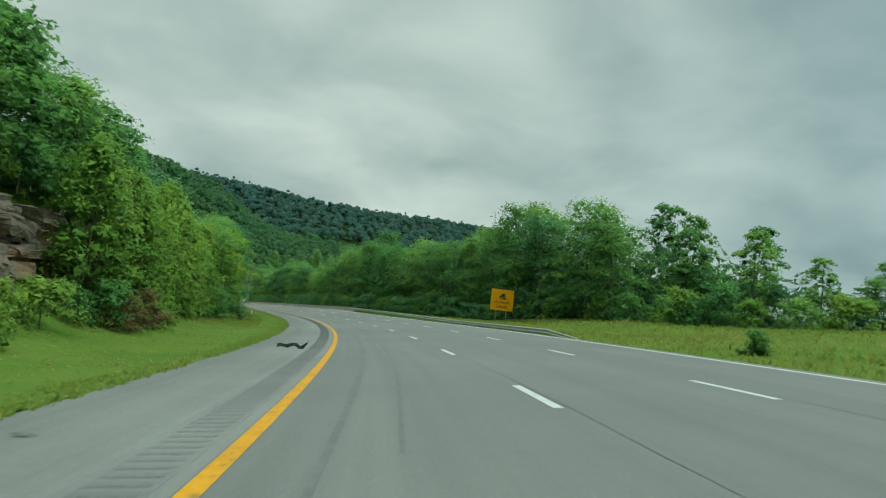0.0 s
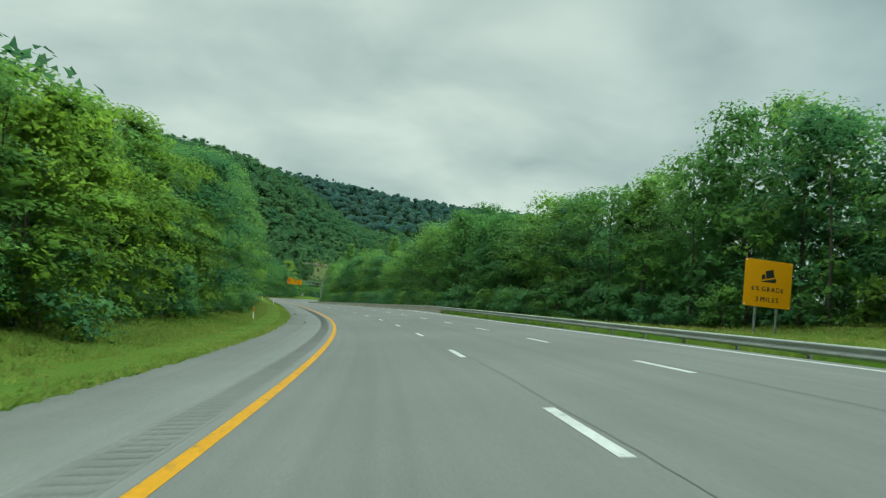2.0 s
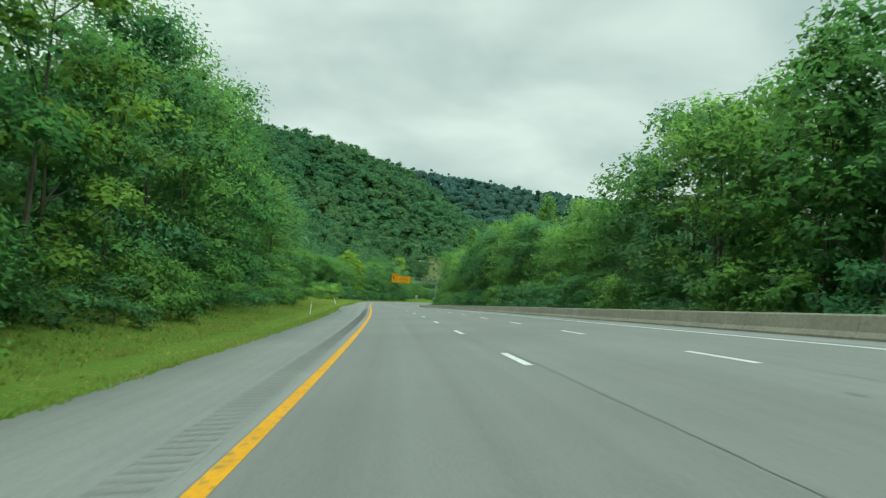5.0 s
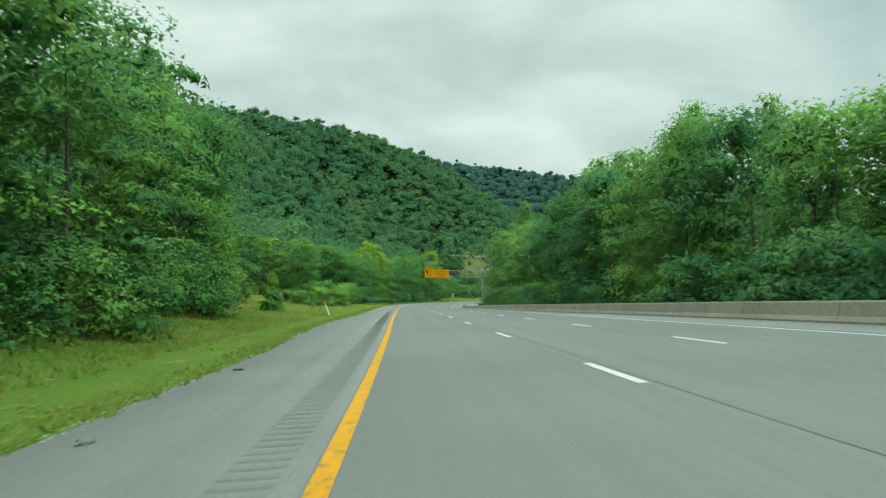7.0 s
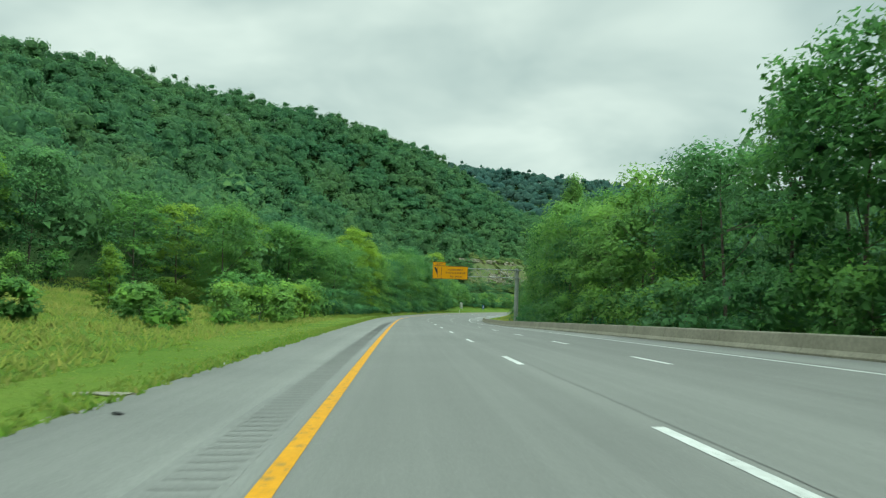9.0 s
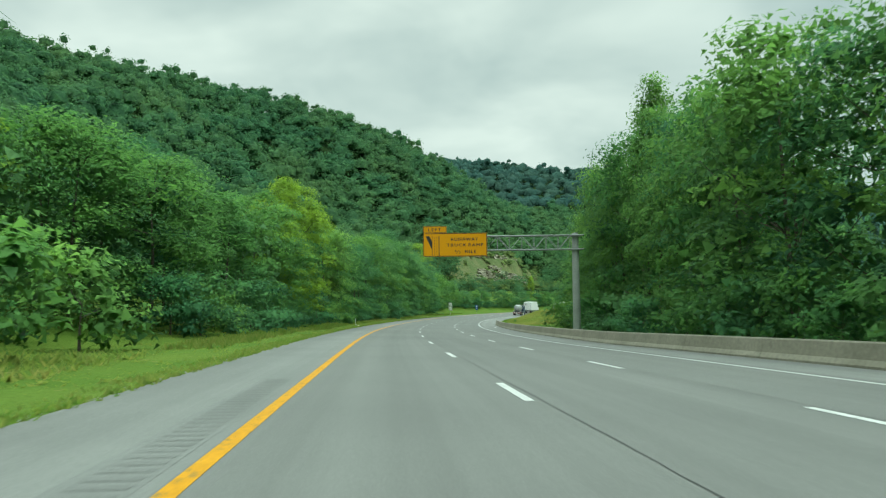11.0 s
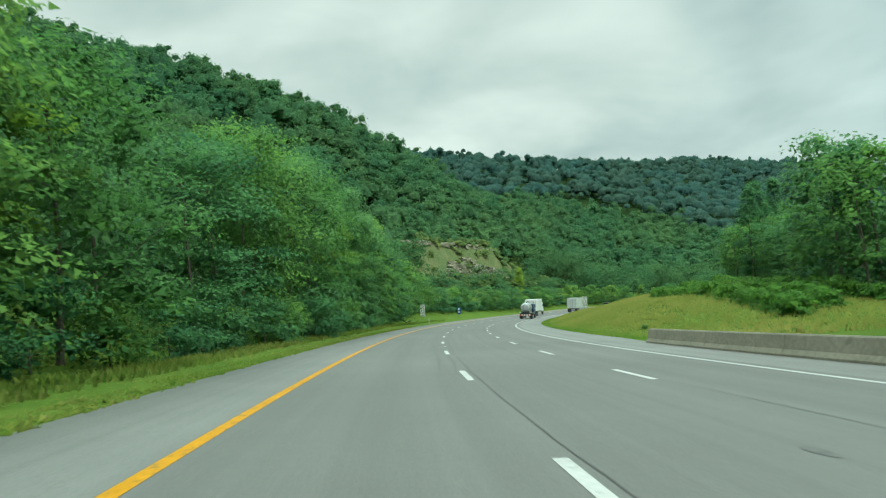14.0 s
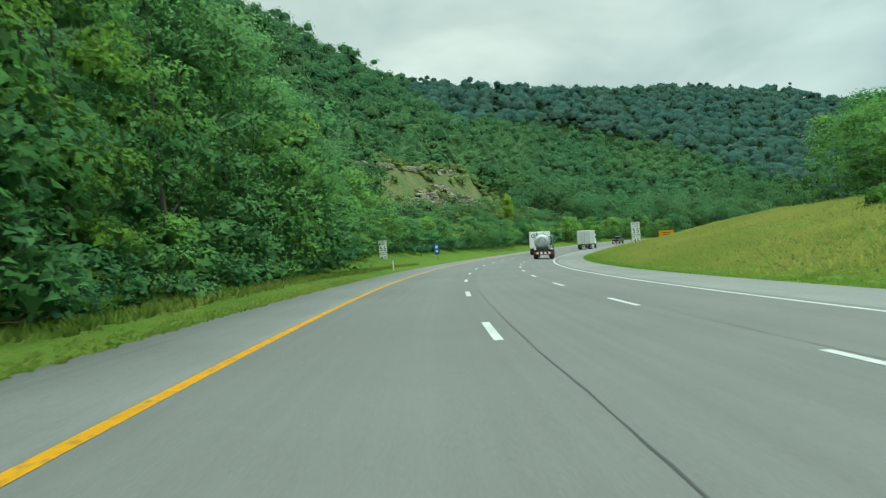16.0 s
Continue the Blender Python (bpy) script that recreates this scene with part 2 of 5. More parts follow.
surface("rubber_mark", (0.115, 0.115, 0.108), (0.14, 0.14, 0.132), big=0.25, fine=6.0, rough=0.8, bumpy=0.2)
surface("rock", (0.115, 0.092, 0.066), (0.235, 0.198, 0.150), big=0.45, fine=4.0, rough=0.95, bumpy=0.9, dist=0.12, speck=(0.28, 0.52, (0.20, 0.135, 0.075)), coords="Position")
surface("rubber", (0.012, 0.012, 0.012), (0.03, 0.03, 0.03), big=3.0, fine=30.0, rough=0.75, bumpy=0.5, dist=0.01)
surface("white_panel", (0.70, 0.71, 0.70), (0.80, 0.80, 0.79), big=0.5, fine=4.0, rough=0.45, bumpy=0.03, speck=(0.7, 0.66, (0.5, 0.5, 0.47)), grain=0.94)
surface("sign_white", (0.74, 0.74, 0.72), (0.80, 0.80, 0.78), big=0.6, fine=5.0, rough=0.45, bumpy=0.05, grain=0.94)
surface("sign_blue", (0.02, 0.08, 0.32), (0.03, 0.10, 0.38), big=0.6, fine=5.0, rough=0.45, bumpy=0.05, grain=0.94)
surface("red_paint", (0.15, 0.03, 0.022), (0.20, 0.04, 0.03), big=1.0, fine=8.0, rough=0.4, bumpy=0.05, grain=0.94)
surface("blue_paint", (0.03, 0.06, 0.16), (0.05, 0.09, 0.22), big=1.0, fine=8.0, rough=0.3, bumpy=0.05, grain=0.94)
surface("orange_paint", (0.65, 0.12, 0.02), (0.75, 0.16, 0.03), big=2.0, fine=12.0, rough=0.5, bumpy=0.05, grain=0.94)
surface("chrome", (0.6, 0.6, 0.6), (0.7, 0.7, 0.7), big=1.0, fine=8.0, rough=0.18, bumpy=0.02, metal=1.0, grain=0.94)
surface("dark_paint", (0.02, 0.022, 0.025), (0.035, 0.037, 0.04), big=1.0, fine=8.0, rough=0.3, bumpy=0.03, grain=0.94)
surface("pale_metal", (0.40, 0.42, 0.42), (0.56, 0.58, 0.57), big=1.2, fine=6.0, rough=0.4, bumpy=0.1, metal=0.3, speck=(2.5, 0.6, (0.28, 0.28, 0.27)))
surface("red_lens", (0.35, 0.01, 0.01), (0.45, 0.02, 0.02), big=3.0, fine=12.0, rough=0.25, bumpy=0.05)
surface("window_glass", (0.01, 0.014, 0.016), (0.02, 0.025, 0.028), big=1.0, fine=8.0, rough=0.08, bumpy=0.0, grain=0.94)
surface("sign_yellow_pale", (0.6, 0.52, 0.36), (0.68, 0.6, 0.44), big=2.0, fine=12.0, rough=0.8)
surface("rock_tan", (0.22, 0.20, 0.13), (0.40, 0.37, 0.28), big=0.3, fine=2.5, rough=0.95, bumpy=0.9, dist=0.2, speck=(0.22, 0.55, (0.13, 0.13, 0.05)), coords="Position")
surface("scrub_earth", (0.110, 0.155, 0.055), (0.215, 0.210, 0.100), big=0.12, fine=1.2, rough=0.95, bumpy=0.9, dist=0.3, speck=(0.35, 0.56, (0.11, 0.145, 0.055)), gloss=0.1, coords="Position")
surface("pale_stone", (0.22, 0.215, 0.195), (0.34, 0.33, 0.30), big=4.0, fine=30.0, rough=0.9, bumpy=0.4, dist=0.004)
surface("grey_panel", (0.50, 0.52, 0.50), (0.58, 0.60, 0.58), big=0.5, fine=4.0, rough=0.5, bumpy=0.03, speck=(0.7, 0.64, (0.28, 0.28, 0.27)), grain=0.92)


# ---------------------------------------------------------------- road line
STEP_K, STEP_B = 40.0, 95.0
_s = np.arange(-40.0, 901.0, 2.0)
_k = np.interp(_s, -40 + STEP_K * np.arange(len(CURVE)), CURVE) * 1e-3
_k[_s > 740] = 0
_e = np.interp(_s, -40 + STEP_B * np.arange(len(BANK)), BANK)
_g = np.interp(_s, -40 + STEP_B * np.arange(len(GRADE)), GRADE)


def _sum(a):
    q = np.concatenate([[0], np.cumsum(a[1:] + a[:-1])])
    return q - q[20]


_th = _sum(_k)
_x, _y, _z = _sum(-np.sin(_th)), _sum(np.cos(_th)), _sum(_g)


def road(s, n, up=0.0):
    """World places at s metres along the yellow line, n metres to its right, up above the banked surface."""
    s = np.asarray(s, float)
    th, x, y, z, e = (np.interp(s, _s, a) for a in (_th, _x, _y, _z, _e))
    return np.stack(np.broadcast_arrays(x + n * np.cos(th), y + n * np.sin(th), z + e * np.clip(n, -6, 16) - roll_off(s, np.minimum(n, 13.0)) + up), -1)


def heading(s):
    return math.degrees(float(np.interp(s, _s, _th)))


_sx = np.concatenate([np.arange(-400, -40, 6.0), np.arange(-40, 900, 6.0), np.arange(900, 1400, 8.0)])


def _ext(a, slope0, slope1):
    v = np.interp(_sx, _s, a)
    v = np.where(_sx < -40, a[0] + slope0 * (_sx + 40), v)
    return np.where(_sx > 900, a[-1] + slope1 * (_sx - 900), v)


_ex, _ey = _ext(_x, -math.sin(_th[0]), -math.sin(_th[-1])), _ext(_y, math.cos(_th[0]), math.cos(_th[-1]))
_ez, _eth, _ee = _ext(_z, _g[0], 0.0), _ext(_th, 0, 0), _ext(_e, 0, 0)


def along(x, y):
    """s, n and the road's height for places in the world."""
    x, y = np.atleast_1d(np.asarray(x, float)), np.atleast_1d(np.asarray(y, float))
    s, n, z = np.empty(len(x)), np.empty(len(x)), np.empty(len(x))
    for a in range(0, len(x), 4000):
        b = slice(a, a + 4000)
        i = ((x[b, None] - _ex) ** 2 + (y[b, None] - _ey) ** 2).argmin(1)
        c, q = np.cos(_eth[i]), np.sin(_eth[i])
        dx, dy = x[b] - _ex[i], y[b] - _ey[i]
        n[b] = dx * c + dy * q
        n[b] = np.where(np.abs(dx * c + dy * q) < 8, n[b], np.sign(n[b]) * np.hypot(dx, dy))
        s[b] = _sx[i] + (-dx * q + dy * c)
        z[b] = _ez[i] + _ee[i] * np.clip(n[b], -6, 16)
    return s, n, z




def meadow(s):
    """How far the wood's edge draws back from the road."""
    return np.interp(s, (236, 250, 264, 282, 316, 338), (0, 3, 8, 22, 22, 0))


def left_edge(s):
    """Where the mown grass ends and the shrubs begin."""
    return np.interp(s, (60, 75, 100, 130, 150, 166, 200, 214, 236, 330, 345, 358, 375, 412, 424, 438, 450, 475, 500, 515, 532, 560, 600, 745), (-8.8, -9.0, -9.4, -9.4, -8.6, -9.2, -9.0, -9.2, -10.2, -10.5, -8.0, -6.6, -7.8, -6.9, -7.2, -5.4, -6.0, -7.2, -9.2, -11.4, -13.6, -12.0, -11.0, -9.0)) - meadow(s)


def roll_off(s, n):
    """How far the outer shoulder falls away from the banked lanes' plane."""
    return np.interp(s, (60, 78, 120, 150, 220), (0.30, 0.28, 0.14, 0.07, 0.0)) * np.clip(n - 10.9, 0, 4)


def paved_left(s):
    return np.interp(s, (0, 60, 125, 200, 214, 226, 236, 250, 350, 440), (-3.05, -3.2, -3.3, -3.2, -3.25, -3.7, -3.7, -3.0, -2.8, -2.65))


def paved_right(s):
    return np.interp(s, (0, 139, 141, 410, 424, 900), (12.1, 12.1, 13.0, 13.0, 13.9, 13.9))


FAR_CREST = ((-700, 900, 150), (-240, 1060, 124), (-150, 1105, 117), (-60, 1187, 121), (36, 1274, 130), (120, 1350, 133), (165, 1388, 138), (200, 1418, 128), (245, 1458, 102), (330, 1545, 66), (480, 1700, 40), (900, 1800, 20))


def ground_z(x, y):
    s, n, z = along(x, y)
    op = meadow(s)
    d = np.maximum(0, -n - 8)
    lift = np.interp(d, (0, 12, 30, 60), (0, 0.9, 3.0, 6)) * np.interp(s, (255, 272, 318, 335), (0, 1, 1, 0))
    cut = np.clip((d - 4.5) / 2.5, 0, 1) * 5.0 * np.clip((80 - s) / 15, 0, 1)
    dh = np.maximum(0, d - op)
    left = np.interp(dh, (0, 10, 32, 62, 112, 152, 172, 212, 400, 700), (0, 3.0, 12, 31, 72, 96, 99, 92, 60, 35))
    left = left * np.interp(s, (-100, 320, 420, 470, 500, 560, 620, 650, 690, 740, 820, 920, 1050), (0.5, 0.55, 0.67, 0.80, 0.88, 0.97, 1.075, 1.085, 1.01, 0.69, 0.60, 0.64, 0.7)) + lift + cut
    r = np.maximum(0, n - 15)
    a = np.interp(r, (0, 12, 20, 45, 90, 200, 500), (0, -0.5, -1.2, -6, -11, -14, 0))
    b = np.interp(r, (0, 2.5, 6, 10, 30, 60, 120, 300), (0, 0.6, 1.75, 2.25, 2.7, 4.5, 9, 25)) * np.interp(s, (430, 450), (0.9, 1.05))
    b2 = np.interp(r, (0, 5, 9, 13, 20, 30, 60, 120, 300), (0, 1.15, 1.7, 2.6, 3.6, 4.5, 6, 9, 25)) * np.interp(s, (470, 490, 515, 530, 545, 575, 600, 640), (1, 1.05, 1.13, 1.04, 0.88, 0.66, 0.6, 0.6))
    b = b + (b2 - b) * np.clip((s - 455) / 30, 0, 1)
    a0 = np.interp(r, (0, 6, 10, 16, 21, 30, 60, 120, 300), (0, 0.05, 0.25, 1.4, 1.8, 1.4, -6, -12, -14))
    w0 = np.clip((145 - s) / 45, 0, 1)
    a = a * (1 - w0) + a0 * w0 - roll_off(s, np.minimum(n, 13.0)) * (1 - np.clip((n - 14) / 8, 0, 1))
    w = np.clip((s - 400) / 45, 0, 1)
    w = w * w * (3 - 2 * w)
    h = z + np.where(n < 0, left, a * (1 - w) + b * w)
    far = np.full(len(h), -30.0)
    xx, yy = np.atleast_1d(np.asarray(x, float)), np.atleast_1d(np.asarray(y, float))
    for (x0, y0, h0), (x1, y1, h1) in zip(FAR_CREST[:-1], FAR_CREST[1:]):
        dx, dy = x1 - x0, y1 - y0
        u = np.clip(((xx - x0) * dx + (yy - y0) * dy) / (dx * dx + dy * dy), 0, 1)
        dist = np.hypot(xx - x0 - u * dx, yy - y0 - u * dy)
        far = np.maximum(far, (h0 + u * (h1 - h0)) - np.interp(dist, (0, 60, 400, 700), (0, 8, 150, 200)))
    return np.maximum(h, far)


def ledge_z(x, y):
    """The scrubby bank on the far hillside: a slope up to a bench, over the hill's own height."""
    s, n, z = along(x, y)
    up = np.interp(-n, (33, 37, 40, 43, 45, 49, 56), (6.5, 12.4, 17.0, 22.0, 24.6, 25.6, 26.4)) * np.interp(s, (600, 616, 658, 680), (0.6, 1, 1, 0.6))
    xx, yy = np.atleast_1d(np.asarray(x, float)), np.atleast_1d(np.asarray(y, float))
    rough = np.array([noise.noise((a * 0.12, b * 0.12, 3)) + 0.6 * noise.noise((a * 0.4, b * 0.4, 5)) for a, b in zip(xx, yy)])
    return z + up + 1.1 * rough


# ---------------------------------------------------------------- mesh helpers
def mesh(name, verts, faces, mats=(), index=None, smooth=False, attr=None, bough=None):
    me = bpy.data.meshes.new(name)
    verts = np.asarray(verts, np.float32)
    if isinstance(faces, np.ndarray):
        k = faces.shape[1]
        me.vertices.add(len(verts))
        me.vertices.foreach_set("co", verts.ravel())
        me.loops.add(faces.size)
        me.loops.foreach_set("vertex_index", faces.astype(np.int32).ravel())
        me.polygons.add(len(faces))
        me.polygons.foreach_set("loop_start", np.arange(0, faces.size, k, dtype=np.int32))
        me.update(calc_edges=True)
    else:
        me.from_pydata(verts.tolist(), [], faces)
    for m in mats:
        me.materials.append(m)
    if index is not None:
        me.polygons.foreach_set("material_index", np.asarray(index, np.int32))
    if smooth:
        me.polygons.foreach_set("use_smooth", np.ones(len(me.polygons), bool))
    if attr is not None:
        me.attributes.new("tint", "FLOAT", "POINT").data.foreach_set("value", np.asarray(attr, np.float32))
    if bough is not None:
        me.attributes.new("bough", "FLOAT_VECTOR", "POINT").data.foreach_set("vector", np.asarray(bough, np.float32).ravel())
    me.validate()
    me.update()
    return me


def part(name, bm, material, parent, label=""):
    """Links a bmesh or a mesh as one object under a thing or a part."""
    if isinstance(bm, bmesh.types.BMesh):
        me = bpy.data.meshes.new(name)
        bmesh.ops.recalc_face_normals(bm, faces=bm.faces)
        bm.to_mesh(me)
        bm.free()
        me.materials.append(material)
    else:
        me = bm
        if material is not None and not me.materials:
            me.materials.append(material)
    ob = new(name, me)
    ob.parent = parent
    return tagged(ob, label)


def box(bm, size, at=(0, 0, 0), bevel=0.0, turn=None, taper=1.0):
    got = bmesh.ops.create_cube(bm, size=1.0)["verts"]
    for v in got:
        v.co = Vector((v.co.x * size[0], v.co.y * size[1], v.co.z * size[2]))
        if taper != 1.0 and v.co.z > 0:
            v.co.x *= taper
            v.co.y *= taper
    if bevel:
        edges = list({e for v in got for e in v.link_edges})
        more = bmesh.ops.bevel(bm, geom=edges, offset=bevel, segments=2, affect="EDGES", profile=0.5)
        got = list({v for f in more["faces"] for v in f.verts} | {v for v in got if v.is_valid})
    m = Matrix.Translation(at) @ (turn if turn is not None else Matrix())
    for v in got:
        v.co = m @ v.co
    return got


def tube(bm, points, radii, sides=8, cap=True):
    """A tapered tube along points."""
    rings = []
    pts = [Vector(p) for p in points]
    for i, p in enumerate(pts):
        d = (pts[min(i + 1, len(pts) - 1)] - pts[max(i - 1, 0)]).normalized()
        a = d.orthogonal().normalized() if abs(d.z) < 0.9 else Vector((1, 0, 0)).cross(d).normalized()
        b = d.cross(a)
        rings.append([bm.verts.new(p + radii[i] * (a * math.cos(q) + b * math.sin(q))) for q in (2 * math.pi * k / sides for k in range(sides))])
    for r0, r1 in zip(rings[:-1], rings[1:]):
        for k in range(sides):
            bm.faces.new((r0[k], r0[(k + 1) % sides], r1[(k + 1) % sides], r1[k]))
    if cap:
        bm.faces.new(rings[0][::-1])
        bm.faces.new(rings[-1])
    return rings


def strip(name, s0, s1, profile, mat, step=2.0, up=0.0, smooth=True):
    """A long mesh along the road: profile is a row of (n, height over the surface)."""
    ss = np.append(np.arange(s0, s1, step), s1)
    v = np.concatenate([road(ss, n, h + up) for n, h in profile])
    k, m = len(ss), len(profile)
    i = np.arange(k - 1)
    f = np.concatenate([np.stack([a * k + i, (a + 1) * k + i, (a + 1) * k + i + 1, a * k + i + 1], 1) for a in range(m - 1)])
    me = mesh(name, v, f, (mat,), smooth=smooth)
    me.attributes.new("across", "FLOAT", "POINT").data.foreach_set("value", np.repeat([p[0] for p in profile], k).astype(np.float32))
    me.attributes.new("down", "FLOAT", "POINT").data.foreach_set("value", np.tile(ss, m).astype(np.float32))
    return me


# ---------------------------------------------------------------- setting
def build_ground():
    xs = np.concatenate([np.arange(-1500, -420, 60), np.arange(-420, 360, 8), np.arange(360, 1500, 60)])
    ys = np.concatenate([np.arange(-900, -120, 60), np.arange(-120, 860, 8), np.arange(860, 2000, 25), np.arange(2000, 3200, 100)])
    gx, gy = np.meshgrid(xs, ys)
    x, y = gx.ravel(), gy.ravel()
    z = ground_z(x, y)
    s, n, _ = along(x, y)
    inside = (n > -26) & (n < 36) & (s > -60) & (s < 745)
    z = z - np.where(inside, 1.1, 0.0)
    k = len(xs)
    a = (np.arange(len(ys) - 1)[:, None] * k + np.arange(k - 1)).ravel()
    f = np.stack([a, a + 1, a + k + 1, a + k], 1)
    g = new("ground", mesh("ground", np.stack([x, y, z], 1), f, (M["forest_floor"],), smooth=True))
    tagged(g, "hilly forest floor under dense green woods", "ground", kind="structure")


def verge_swell(P):
    """Low unevenness of the grass verges."""
    return np.array([noise.noise((q[0] * 0.35, q[1] * 0.35, 0)) * 0.07 + noise.noise((q[0] * 0.05, q[1] * 0.05, 7)) * 0.3 for q in P])


def build_verges():
    for name, ns, lab in (("verge_left", np.array([-3.1, -3.5, -4.5, -6, -8, -10, -13, -17, -22, -28, -34]), "mown green grass verge beside the paved shoulder"),
                          ("verge_right", np.array([12.0, 12.6, 13.4, 15, 17, 19, 22, 26, 30, 35, 41]), "rough green and straw-coloured grass verge beyond the barrier")):
        ss = np.arange(-60, 746, 3.0)
        S, N = np.meshgrid(ss, ns, indexing="ij")
        if name == "verge_right":
            N = N + (paved_right(S) - 12.1) * np.clip(1 - (N - 12.0) / 6, 0, 1)
        else:
            N = N + (paved_left(S) + 3.1) * np.clip(1 + (N + 3.1) / 4, 0, 1)
        P = road(S.ravel(), N.ravel())
        z = ground_z(P[:, 0], P[:, 1])
        edge = np.abs(N - N[:, :1]).ravel()
        bump = verge_swell(P)
        w = np.clip(edge / 2.0, 0, 1)
        P[:, 2] = P[:, 2] * (1 - w) + z * w + bump * w + np.where(edge < 0.01, -0.06, 0.02)
        P[:, 2] = np.where(np.tile(np.arange(len(ns)), len(ss)) == len(ns) - 1, P[:, 2] - 1.5, P[:, 2])
        m = len(ns)
        a = (np.arange(len(ss) - 1)[:, None] * m + np.arange(m - 1)).ravel()
        f = np.stack([a, a + 1, a + m + 1, a + m] if name == "verge_right" else [a, a + m, a + m + 1, a + 1], 1)
        ob = new(name, mesh(name, P, f, (M["grass"],), smooth=True))
        tagged(ob, lab, "grass verge", kind="structure")


def build_road():
    ob = new("road", strip("road", -60, 745, [(-0.12, 0), (3.66, 0), (7.2, 0), (10.9, 0)], M["asphalt"]))
    tagged(ob, "grey worn three-lane highway carriageway", "road", kind="structure")
    for name, prof in (("shoulder_left", [(PAVED_LEFT - 0.05, -0.12), (PAVED_LEFT, -0.005), (-0.12, 0.0)]), ("shoulder_right", [(10.9, 0.0), (12.1, 0.0), (12.15, -0.12)])):
        me = strip(name, -60, 745, prof, M["shoulder"])
        if name == "shoulder_left":
            ss = np.append(np.arange(-60, 745, 2.0), 745)
            w = paved_left(ss)
            co = np.concatenate([road(ss, w - 0.05, -0.12), road(ss, w, -0.005), road(ss, -0.12)]).astype(np.float32)
            me.vertices.foreach_set("co", co.ravel())
        if name == "shoulder_right":
            ss = np.append(np.arange(-60, 745, 2.0), 745)
            w = paved_right(ss)
            co = np.concatenate([road(ss, 10.9), road(ss, w), road(ss, w + 0.05, -0.12)]).astype(np.float32)
            me.vertices.foreach_set("co", co.ravel())
        sh = new(name, me)
        tagged(sh, "pale grey paved shoulder with a gravelly edge", "road shoulder", kind="structure")
    part("yellow_line", strip("yellow_line", -60, 745, [(-0.09, 0), (0.09, 0)], M["yellow_paint"], up=0.005), None, ob, "worn yellow edge line")
    part("white_edge_line", strip("white_edge_line", -60, 745, [(EDGE_LINE - 0.075, 0), (EDGE_LINE + 0.075, 0)], M["white_paint"], up=0.005), None, ob, "white edge line")
    for lane, starts in ((LANE_1, lambda k: DASH_START + 12.192 * k), (LANE_2, lambda k: float(np.interp(k, (-6, 0, 11, 22, 34, 39, 66), (-46.0, 20.0, 140.8, 263.2, 395.9, 451.4, 751.0))))):
        for k in range(-5, 66):
            s = starts(k)
            if s > 738:
                break
            part("lane_dash", strip("lane_dash", s, s + 3.05, [(lane - 0.075, 0), (lane + 0.075, 0)], M["white_paint"], step=1.02, up=0.005), None, ob)
    for s0, s1, n, w, mat, lab in ((-60, 300, LANE_1 + 0.14, 0.014, "old_tar", "worn tar seam"), (300, 745, LANE_1 + 0.14, 0.024, "tar", "black tar seam"), (-60, 745, LANE_2 + 0.16, 0.013, "old_tar", "worn tar seam")):
        ss = np.arange(s0, s1 + 0.1, 0.5)
        at = n + 0.018 * np.sin(ss * 0.9) * np.sin(ss * 0.23 + 1.0) + 0.006 * np.sin(ss * 5.1)
        if n < LANE_2:
            at = at + np.interp(ss, (0, 300, 395, 420, 450), (0.0, 0.04, 0.03, 0.17, 0.26))
        ww = w * (1 + 0.35 * np.sin(ss * 2.3) * np.sin(ss * 0.61))
        v = np.concatenate([road(ss, at, 0.004), road(ss, at + ww, 0.004)])
        i = np.arange(len(ss) - 1)
        part("lane_joint", mesh("lane_joint", v, np.stack([i, i + len(ss), i + len(ss) + 1, i + 1], 1), (M[mat],)), None, ob, lab)
    part("rumble_band", strip("rumble_band", -60, 316, [(-0.92, 0), (-0.26, 0)], M["rumble"], up=0.003), None, ob, "darker worn band beside the yellow line")
    k = np.arange(1500)
    ss = 2.0 + 0.31 * k
    ss = ss[ss < 316]
    q = []
    for a, b in ((-0.80, 0), (-0.33, 0), (-0.33, 1), (-0.80, 1)):
        q.append(road(ss + 0.16 * b, a, 0.007))
    v = np.stack(q, 1).reshape(-1, 3)
    rs = part("rumble_strip", mesh("rumble_strip", v, np.arange(len(v)).reshape(-1, 4), (M["groove"],)), None, ob, "row of dark milled grooves")
    rs["kind"] = "stuff"
    r = random.Random(4)
    for s0, s1, n0, n1, w in ((12, 66, 0.75, 1.15, 0.16), (16, 58, 1.5, 1.9, 0.12), (398, 424, 3.05, 3.3, 0.14), (399, 414, 3.45, 3.7, 0.12),):
        ss = np.arange(s0, s1, 1.0)
        u = (ss - s0) / (s1 - s0)
        n = n0 + (n1 - n0) * u + 0.12 * np.sin(u * 5)
        ww = w * (0.35 + 0.65 * np.sin(np.pi * u)) * 0.5
        a, b = road(ss, n - ww, 0.0045), road(ss, n + ww, 0.0045)
        v = np.concatenate([a, b])
        i = np.arange(len(ss) - 1)
        part("tyre_mark", mesh("tyre_mark", v, np.stack([i, i + len(ss), i + len(ss) + 1, i + 1], 1), (M["rubber_mark"],)), None, ob, "dark rubbed tyre mark")
